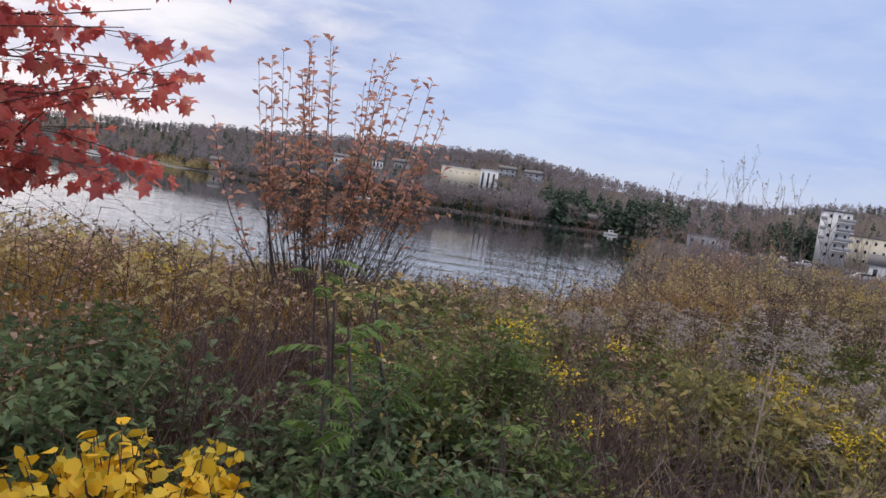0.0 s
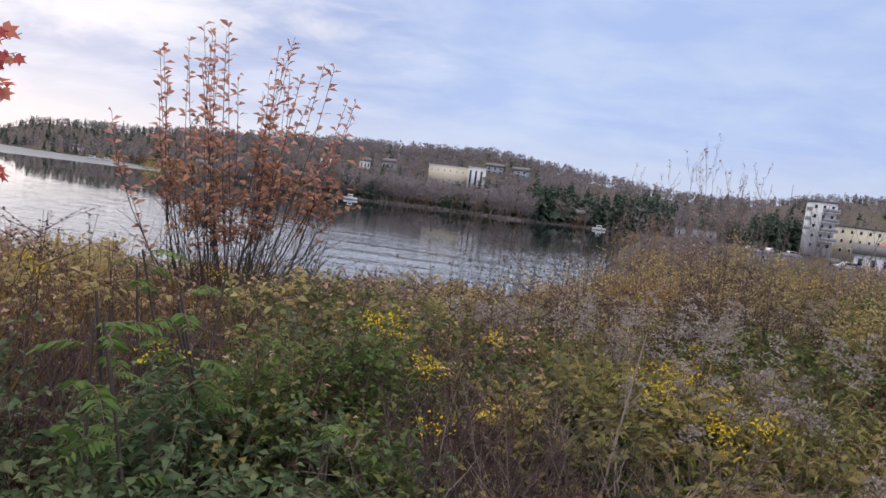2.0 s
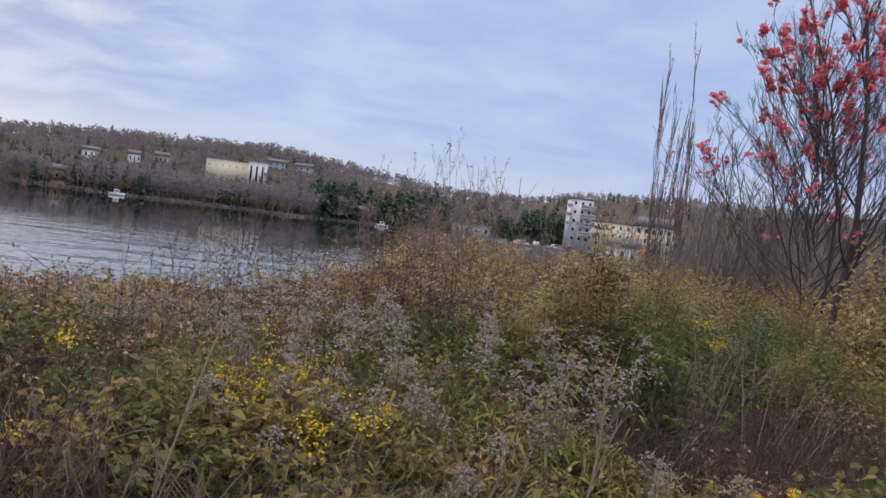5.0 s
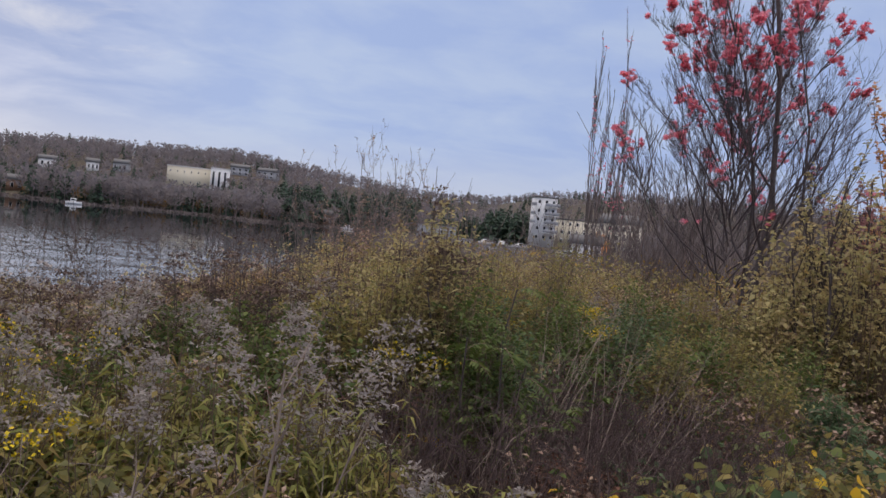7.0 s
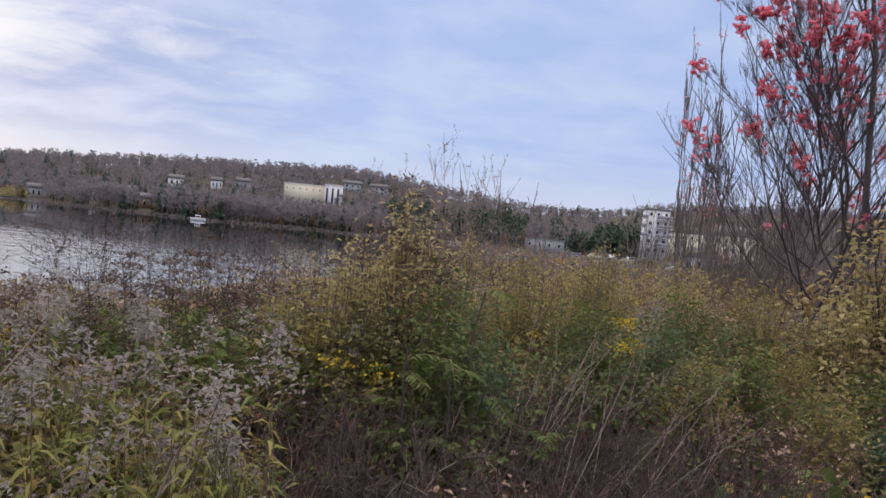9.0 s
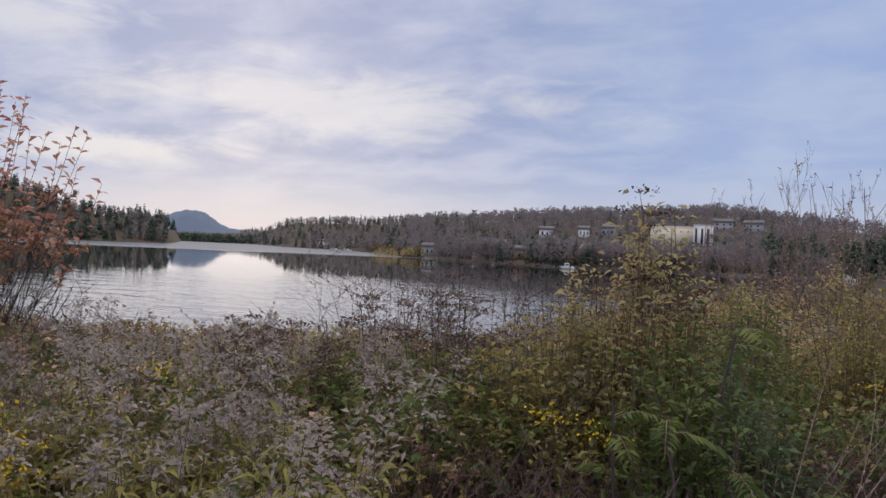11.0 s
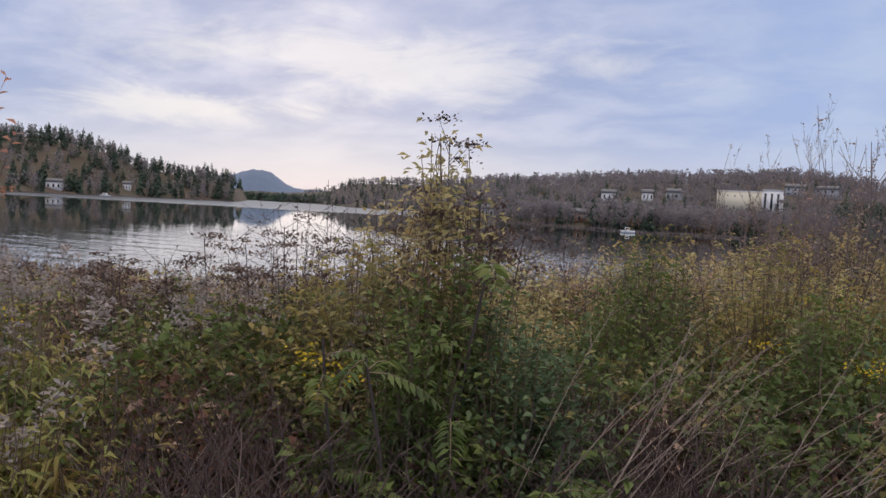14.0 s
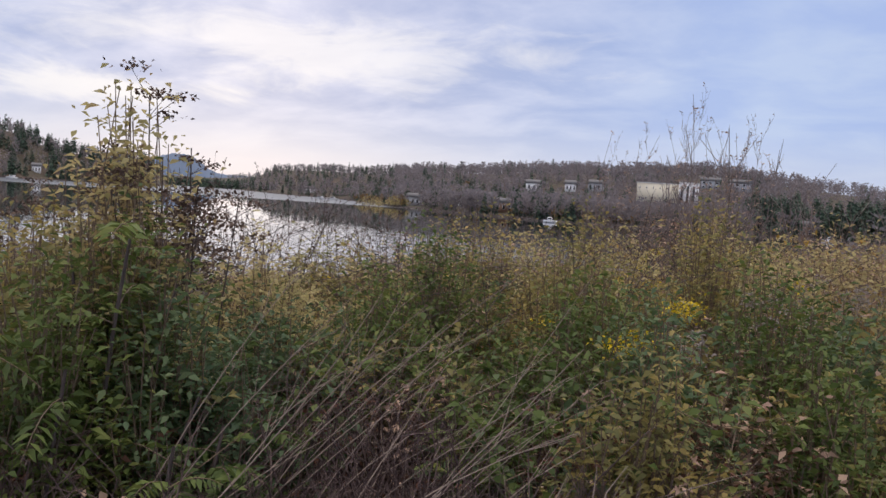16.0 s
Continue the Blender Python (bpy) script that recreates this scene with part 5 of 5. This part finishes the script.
S = Soup()
n = 9000
B = field(n, 1.2, 11, 1.1, 5)
leaves(S, B + np.stack([0 * B[:, 0], 0 * B[:, 0], rng.uniform(0.02, 0.35, n)], -1), spread(n, 1, 0.1, 0.3).reshape(-1, 3), rng.uniform(0.02, 0.055, n), rng.uniform(0.012, 0.03, n), 0)
B = clumped(700, -2, 11, 1.3, 3.6, 10, 0.15)
weeds(S, B, rng.uniform(0.2, 0.55, len(B)), 1, 16, 0.05, stalk=2, twigs=2)
B = clumped(420, 1.5, 5.2, 1.3, 3.4, 8, 0.12)
weeds(S, B, rng.uniform(0.3, 0.65, len(B)), 3, 18, 0.045, stalk=2, twigs=3)
tagged(S.build("ground_growth", [DRY, DEEP, STALK, OLIVE]), "low leaves and litter between the taller weeds", "undergrowth", kind="stuff")

# scrub on the low ground beyond the bank
S = Soup()


def scrub(S, n, az0, az1, d0, d1, h0, h1, mat, per=60):
    az = rng.uniform(az0, az1, n)
    d = d0 * (d1 / d0) ** rng.uniform(0, 1, n)
    x, y = CX + d * np.sin(np.radians(az)), CY + d * np.cos(np.radians(az))
    z = land(x, y)
    ok = z > WATER_Z + 0.15
    x, y, z, d = x[ok], y[ok], z[ok], d[ok]
    n = len(x)
    h = rng.uniform(h0, h1, n)
    c = np.stack([x, y, z], -1)
    P = c[:, None] + rng.normal(0, 1, (n, per, 3)) * (0.35, 0.35, 0) * h[:, None, None]
    P[..., 2] += h[:, None] * rng.uniform(0.05, 1.0, (n, per)) ** 0.8
    L = np.clip(0.05 + 0.0022 * d, 0.05, 0.30)[:, None] * rng.uniform(0.6, 1.5, (n, per))
    leaves(S, P.reshape(-1, 3), spread(n, per, 0.8, 0.6).reshape(-1, 3), L.ravel(), L.ravel() * rng.uniform(0.25, 0.6, n * per), mat)


scrub(S, 160, 5, 62, 13, 28, 0.8, 1.7, 0, 190)
scrub(S, 170, 8, 62, 13, 40, 0.8, 2.0, 1, 190)
scrub(S, 130, 8, 62, 13, 30, 0.8, 1.8, 3, 190)
scrub(S, 700, 8, 62, 28, 190, 0.9, 2.4, 2)
scrub(S, 350, 6, 62, 30, 200, 0.8, 1.8, 0)
scrub(S, 200, -70, 6, 12, 19, 0.5, 1.1, 3, 120)
scrub(S, 60, 29, 62, 22, 45, 1.8, 3.6, 2, 260)
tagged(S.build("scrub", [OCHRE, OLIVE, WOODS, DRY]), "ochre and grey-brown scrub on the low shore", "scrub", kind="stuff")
for name, lb, ta, td, n, h, w, m in (("orange_tree", "round orange autumn tree before the apartments", 25.6, 182, 1, 6.0, 6.5, POPLAR), ("willow_row", "yellowing willow on the far shore", -25.6, 372, 1, 7.0, 14, PALEOLIVE), ("willow_row", "yellowing willow on the far shore", -23.6, 362, 1, 5.5, 12, PALEOLIVE)):
    x, y = place(ta, td)
    root = thing(name, lb, "tree", x, y)
    z = float(land(x, y))
    k = 900
    r, a = np.sqrt(rng.uniform(0, 1, k)), rng.uniform(0, 6.28, k)
    P = np.stack([x + r * np.cos(a) * w / 2, y + r * np.sin(a) * w / 2, z + h * (0.12 + 0.88 * rng.uniform(0, 1, k) * (1 - 0.6 * r ** 2))], -1)
    T, L = Soup(), Soup()
    tubes(T, curves(np.tile((x, y, z - 0.2), (6, 1)), P[:6], 4), np.tile(np.linspace(0.12, 0.03, 4), (6, 1)), 0, 5)
    leaves(L, P, spread(k, 1, 0.5, 0.5).reshape(-1, 3), rng.uniform(0.4, 0.9, k), rng.uniform(0.25, 0.5, k), 0)
    rooted(T, "trunk", [BARK], root)
    rooted(L, "crown", [m], root)

S = Soup()
az = rng.uniform(27, 44, 70); d = rng.uniform(13, 24, 70)
x, y = CX + d * np.sin(np.radians(az)), CY + d * np.cos(np.radians(az))
brush(S, np.stack([x, y, land(x, y)], -1), rng.uniform(2.4, 4.2, 70))
az = rng.uniform(-2, 26, 60); d = rng.uniform(14, 26, 60)
x, y = CX + d * np.sin(np.radians(az)), CY + d * np.cos(np.radians(az))
brush(S, np.stack([x, y, land(x, y)], -1), rng.uniform(1.4, 3.2, 60))
tagged(S.build("bare_thicket", [THICKET]), "grey leafless thicket behind the red maple", "thicket", kind="stuff")

S = Soup()
for u0, u1, s0, s1, n in ((2.2, 2.6, 3.1, 3.6, 5), (3.3, 4.0, 2.3, 3.0, 12), (0.9, 2.9, 2.6, 3.8, 5), (4.0, 5.0, 2.4, 4.0, 4), (8.4, 8.6, 3.0, 3.2, 5), (8.95, 9.1, 3.5, 3.7, 4), (5.8, 6.4, 2.4, 3.2, 2), (7, 12, 4, 8, 14), (-3, 2, 5, 8, 10)):
    B = field(n, u0, u1, s0, s1)
    blooms(S, B, tall(B, 0.8, 1.1), 0, 0.045, 60, 0.016)
tagged(S.build("goldenrod_blooms", [BLOOM]), "last bright yellow goldenrod blooms among the weeds", "flowers", kind="stuff")

for u, s, h in ((1.12, 2.45, 1.32), (1.42, 2.8, 1.3), (1.3, 3.4, 1.4), (1.6, 2.35, 0.95), (1.8, 3.1, 1.1)):
    x, y = xy(u, s)
    sumac(float(x), float(y), h, 10, 0.21)
for u, s, h in ((6.6, 2.4, 0.95), (6.4, 2.75, 1.45), (6.8, 2.55, 0.8), (6.25, 2.5, 1.2)):
    x, y = xy(u, s)
    sumac(float(x), float(y), h, 9, 0.25, GREEN)
x, y = xy(5.75, 2.6)
sumac(float(x), float(y), 0.7, 3, 0.3, YELLOW, "small sapling with yellowed divided leaves", 1)


def yellow_bush():
    x, y = (float(v) for v in xy(0.28, 2.25))
    root = thing("yellow_bush", "low bush with broad bright yellow leaves", "shrub", x, y)
    z = float(land(x, y))
    T, L = Soup(), Soup()
    n = 120
    a = rng.uniform(0, 6.28, n); r = np.sqrt(rng.uniform(0, 1, n)) * 0.45
    tip = np.stack([x + r * np.cos(a), y + r * np.sin(a), z + 0.82 - 0.9 * r ** 2 - rng.uniform(0, 0.2, n)], -1)
    pts = curves(np.tile((x, y, z - 0.05), (n, 1)), tip, 5, wobble=0.04)
    tubes(T, pts, np.tile(np.linspace(0.006, 0.002, 5), (n, 1)), 0)
    P, Tn = along(pts, rng.uniform(0.6, 1, (n, 11)))
    D = unit(spread(n, 11, -0.15, 0.35))
    lobed(L, P.reshape(-1, 3), D.reshape(-1, 3), rng.uniform(0.032, 0.062, n * 11), 0, OVAL_LEAF)
    rooted(T, "trunk", [TWIG], root)
    rooted(L, "crown", [YELLOW], root)


yellow_bush()
TURN, STILL, DARK = "turning from green to yellow", "still mostly green", "with dark green leaves"
for u, s, h, w, m, lb in ((6.44, 3.05, 1.95, 0.75, PALEOLIVE, TURN), (6.9, 3.95, 1.45, 0.85, PALEOLIVE, TURN), (7.1, 4.3, 1.15, 0.9, PALEOLIVE, TURN), (6.3, 3.25, 1.7, 0.9, PALEOLIVE, TURN), (5.95, 3.35, 1.4, 0.9, OLIVE, TURN), (6.5, 2.85, 1.6, 0.7, GREEN, STILL), (6.3, 2.55, 1.35, 0.7, GREEN, STILL), (6.65, 2.7, 1.3, 0.7, DEEP, DARK), (6.1, 3.15, 1.5, 0.85, OLIVE, TURN), (5.1, 4.3, 1.1, 0.9, GREEN, STILL), (6.8, 2.75, 1.05, 0.8, DEEP, DARK), (6.95, 3.4, 1.2, 0.9, DEEP, DARK), (7.9, 4.6, 1.6, 1.1, GREEN, STILL), (8.8, 4.6, 1.7, 1.3, OLIVE, TURN),
                          (7.5, 4.0, 1.35, 0.9, GREEN, STILL), (8.35, 3.4, 1.3, 0.8, GREEN, STILL), (8.6, 3.6, 1.4, 0.9, GREEN, STILL), (9.3, 3.2, 1.55, 1.0, GREEN, STILL), (9.6, 4.4, 1.8, 1.2, OLIVE, TURN), (10.4, 3.2, 1.6, 1.2, OLIVE, TURN), (9.0, 2.4, 1.2, 0.9, GREEN, STILL), (8.25, 2.35, 1.15, 0.8, OLIVE, TURN), (8.5, 2.8, 1.3, 0.9, DEEP, DARK), (8.9, 1.85, 1.0, 0.8, OLIVE, TURN), (9.6, 2.5, 1.3, 0.9, OLIVE, TURN), (10.1, 2.0, 1.2, 0.9, GREEN, STILL), (10.7, 2.7, 1.5, 1.0, OLIVE, TURN), (9.3, 1.5, 0.85, 0.7, DEEP, DARK), (11.3, 2.2, 1.5, 1.0, OLIVE, TURN), (7.3, 3.75, 1.1, 0.9, DEEP, DARK), (5.0, 4.4, 1.1, 0.9, OLIVE, TURN),
                          (0.2, 3.7, 0.95, 0.8, GREEN, STILL), (1.55, 3.0, 1.15, 0.8, GREEN, STILL), (2.0, 3.2, 1.1, 0.8, GREEN, STILL), (1.1, 2.7, 0.95, 0.7, DEEP, DARK), (1.9, 2.5, 0.85, 0.7, GREEN, STILL), (0.85, 2.35, 0.8, 0.6, DEEP, DARK), (2.3, 3.5, 1.0, 0.8, GREEN, STILL), (3.75, 2.75, 0.95, 0.8, OLIVE, TURN), (4.4, 3.4, 1.1, 0.9, GREEN, STILL), (7.3, 5.6, 1.3, 1.2, OLIVE, TURN), (8.5, 6.0, 1.6, 1.4, OLIVE, TURN)):
    x, y = xy(u, s)
    bush("leafy_bush", "leafy bush " + lb + " on the bank", float(x), float(y), h, w, m, int(80 + 60 * h * w), 0.044, 34, 0.42)


def umbel(x, y, top, n=5):
    root = thing("umbel_stalks", "tall weed with dark flat seed heads", "weed", x, y)
    z = float(land(x, y))
    T, L = Soup(), Soup()
    a = rng.uniform(0, 6.28, n)
    base = np.stack([x + 0.05 * np.cos(a), y + 0.05 * np.sin(a), np.full(n, z - 0.05)], -1)
    tip = base + np.stack([0.16 * np.cos(a), 0.16 * np.sin(a), (top - z) * rng.uniform(0.8, 1.0, n)], -1)
    tip[0] = (x, y, top)
    pts = curves(base, tip, 5, wobble=0.03)
    tubes(T, pts, np.tile(np.linspace(0.006, 0.003, 5), (n, 1)), 0)
    P, Tn = along(pts, rng.uniform(0.75, 1.0, (n, 6)))
    D = unit(spread(n, 6, 0.8, 0.2))
    e = P + D * rng.uniform(0.05, 0.16, (n, 6, 1))
    q = curves(P.reshape(-1, 3), e.reshape(-1, 3), 3)
    tubes(T, q, np.tile([0.002, 0.0016, 0.001], (len(q), 1)), 0)
    m = 40
    c = e.reshape(-1, 3)[:, None] + rng.normal(0, 1, (n * 6, m, 3)) * (0.038, 0.038, 0.009)
    leaves(L, c.reshape(-1, 3), spread(n * 6, m, 0.6, 0.3).reshape(-1, 3), 0.02, 0.013, 0)
    rooted(T, "trunk", [TWIG], root)
    rooted(L, "seed_head", [SEED], root)


for x, y, top in ((4.52, 6.16, 2.70), (4.62, 6.3, 2.5), (3.3, 6.6, 2.25), (2.9, 6.4, 2.15), (3.7, 7.2, 2.2), (3.2, 7.4, 2.1), (2.4, 6.2, 2.0), (2.7, 5.9, 2.0), (3.5, 6.3, 2.1), (4.0, 7.0, 2.15), (2.0, 6.6, 1.95)):
    umbel(x, y, top)

g = lambda u, s, z: (*[float(v) for v in xy(u, s)], float(land(*xy(u, s))) + z)
starts = [(rng.uniform(6.35, 7.35), rng.uniform(1.6, 2.65)) for _ in range(30)]
roots = [g(u, s, 0.25) for u, s in starts]
tips = [g(u + rng.uniform(0.45, 1.15), s + rng.uniform(-0.15, 0.5), rng.uniform(0.75, 1.35)) for u, s in starts]
canes("dead_canes", "long dead canes leaning over in a fan", roots, tips, 0.0030, PALESTALK, sag=0.05)
roots = [g(3.3 + 1.6 * rng.uniform(-1, 1), 2.0 + 0.5 * rng.uniform(-1, 1), 0.05) for _ in range(12)]
tips = [(r[0] + rng.uniform(0.2, 0.7), r[1] + rng.uniform(-0.1, 0.6), r[2] + rng.uniform(0.5, 0.85)) for r in roots]
canes("dead_canes", "pale dead stalks leaning among brown weeds", roots, tips, 0.005, PALESTALK, sag=0.05)

roots = [g(3.9, 1.6, 0.0), g(3.7, 1.7, 0.0), g(2.75, 2.3, 0.2), g(2.5, 2.1, 0.2), g(4.3, 1.6, 0.0), g(7.35, 1.9, 0.2), g(7.2, 2.0, 0.1)]
tips = [g(4.2, 1.45, 1.22), g(3.85, 1.6, 0.85), g(3.2, 2.6, 1.2), g(2.9, 2.4, 0.8), g(4.75, 1.7, 0.95), g(7.95, 1.95, 0.75), g(7.8, 2.1, 0.65)]
canes("dead_canes", "stout pale dead branches sticking out of the weeds", roots, tips, 0.008, PALESTALK, sag=0.02)


def seedling(x, y, h, mat, label, size=0.075, n=16):
    """A low plant with a few broad leaves."""
    root = thing("broadleaf_plant", label, "plant", x, y)
    z = float(land(x, y))
    T, L = Soup(), Soup()
    a = np.arange(n) * 2.4
    r = rng.uniform(0.08, 0.2, n)
    tip = np.stack([x + r * np.cos(a), y + r * np.sin(a), z + h * rng.uniform(0.45, 1.0, n)], -1)
    pts = curves(np.tile((x, y, z - 0.03), (n, 1)), tip, 4, sag=0.05, wobble=0.02)
    tubes(T, pts, np.tile(np.linspace(0.004, 0.002, 4), (n, 1)), 0)
    lobed(L, tip, np.stack([np.cos(a), np.sin(a), np.full(n, -0.25)], -1), rng.uniform(0.7, 1.3, n) * size, 0, OVAL_LEAF)
    rooted(T, "trunk", [STALK], root)
    rooted(L, "crown", [mat], root)


for u, s, h, m, lb in ((6.1, 0.95, 0.5, GREEN, "green"), (6.4, 1.1, 0.55, YELLOW, "yellow"), (5.6, 1.15, 0.5, GREEN, "green"), (5.2, 1.2, 0.45, OLIVE, "olive"), (6.8, 1.25, 0.45, DEEP, "dark green"), (7.0, 1.45, 0.5, DEEP, "dark green"), (7.3, 1.35, 0.5, OLIVE, "olive"), (5.0, 1.3, 0.5, YELLOW, "yellow"), (4.5, 1.25, 0.45, OLIVE, "olive"),
                       (7.7, 1.3, 0.55, DEEP, "dark green"), (8.1, 1.4, 0.6, YELLOW, "yellow"), (8.4, 1.2, 0.5, OLIVE, "olive"), (2.0, 1.7, 0.5, OLIVE, "olive"), (2.6, 1.5, 0.45, YELLOW, "yellow"), (3.1, 1.4, 0.45, GREEN, "green"), (6.0, 1.5, 0.55, YELLOW, "yellow"), (6.7, 1.5, 0.6, OLIVE, "olive"), (7.5, 1.5, 0.65, DEEP, "dark green"), (7.8, 1.55, 0.6, OLIVE, "olive"), (8.2, 1.6, 0.7, GREEN, "green"), (8.6, 1.5, 0.65, OLIVE, "olive"), (5.9, 1.2, 0.5, DEEP, "dark green"), (5.5, 1.4, 0.5, OLIVE, "olive"), (6.3, 1.2, 0.65, GREEN, "green"), (6.6, 1.15, 0.75, OLIVE, "olive"), (6.85, 1.05, 0.65, DEEP, "dark green"), (7.05, 1.2, 0.7, OLIVE, "olive"), (7.35, 1.1, 0.6, GREEN, "green"), (7.6, 1.2, 0.65, DEEP, "dark green"), (7.95, 1.15, 0.6, OLIVE, "olive"), (8.3, 1.3, 0.65, GREEN, "green"), (5.75, 1.05, 0.6, OLIVE, "olive"), (6.1, 1.25, 0.6, GREEN, "green"), (8.0, 1.0, 0.5, YELLOW, "yellow"), (6.5, 1.0, 0.5, DEEP, "dark green"), (5.3, 1.1, 0.5, OLIVE, "olive"), (8.7, 1.15, 0.6, DEEP, "dark green"), (9.1, 1.3, 0.6, OLIVE, "olive")):
    x, y = xy(u, s)
    seedling(float(x), float(y), h, m, "low plant with broad lobed " + lb + " leaves")


def rail():
    x, y = (float(v) for v in xy(8.2, 0.6))
    root = thing("guard_rail", "low white rail on a weathered wooden post", "rail", x, y)
    z = root.location.z
    S = Soup(); box(S, (x - 0.045, y - 0.045, z - 0.1), (x + 0.045, y + 0.045, z + 0.66), 0)
    rooted(S, "post", [WOODPOST], root)
    S = Soup()
    prof = np.array([(0.10, 0.10), (0.16, 0.15), (0.12, 0.25), (0.16, 0.35), (0.10, 0.40), (0.085, 0.40), (0.145, 0.35), (0.105, 0.25), (0.145, 0.15), (0.085, 0.10)])
    ends = np.array([(-0.1, 0.02), (0.0, 0.0), (1.5, 0.55), (4.0, 1.6)])
    k = len(prof)
    v = [(x + a - 0.35 * p, y + b + 0.9 * p, z + q) for a, b in ends for p, q in prof]
    S.add(v, [(i * k + j, i * k + (j + 1) % k, (i + 1) * k + (j + 1) % k, (i + 1) * k + j) for i in range(len(ends) - 1) for j in range(k)], 0)
    rooted(S, "beam", [RAILWHITE], root)


rail()
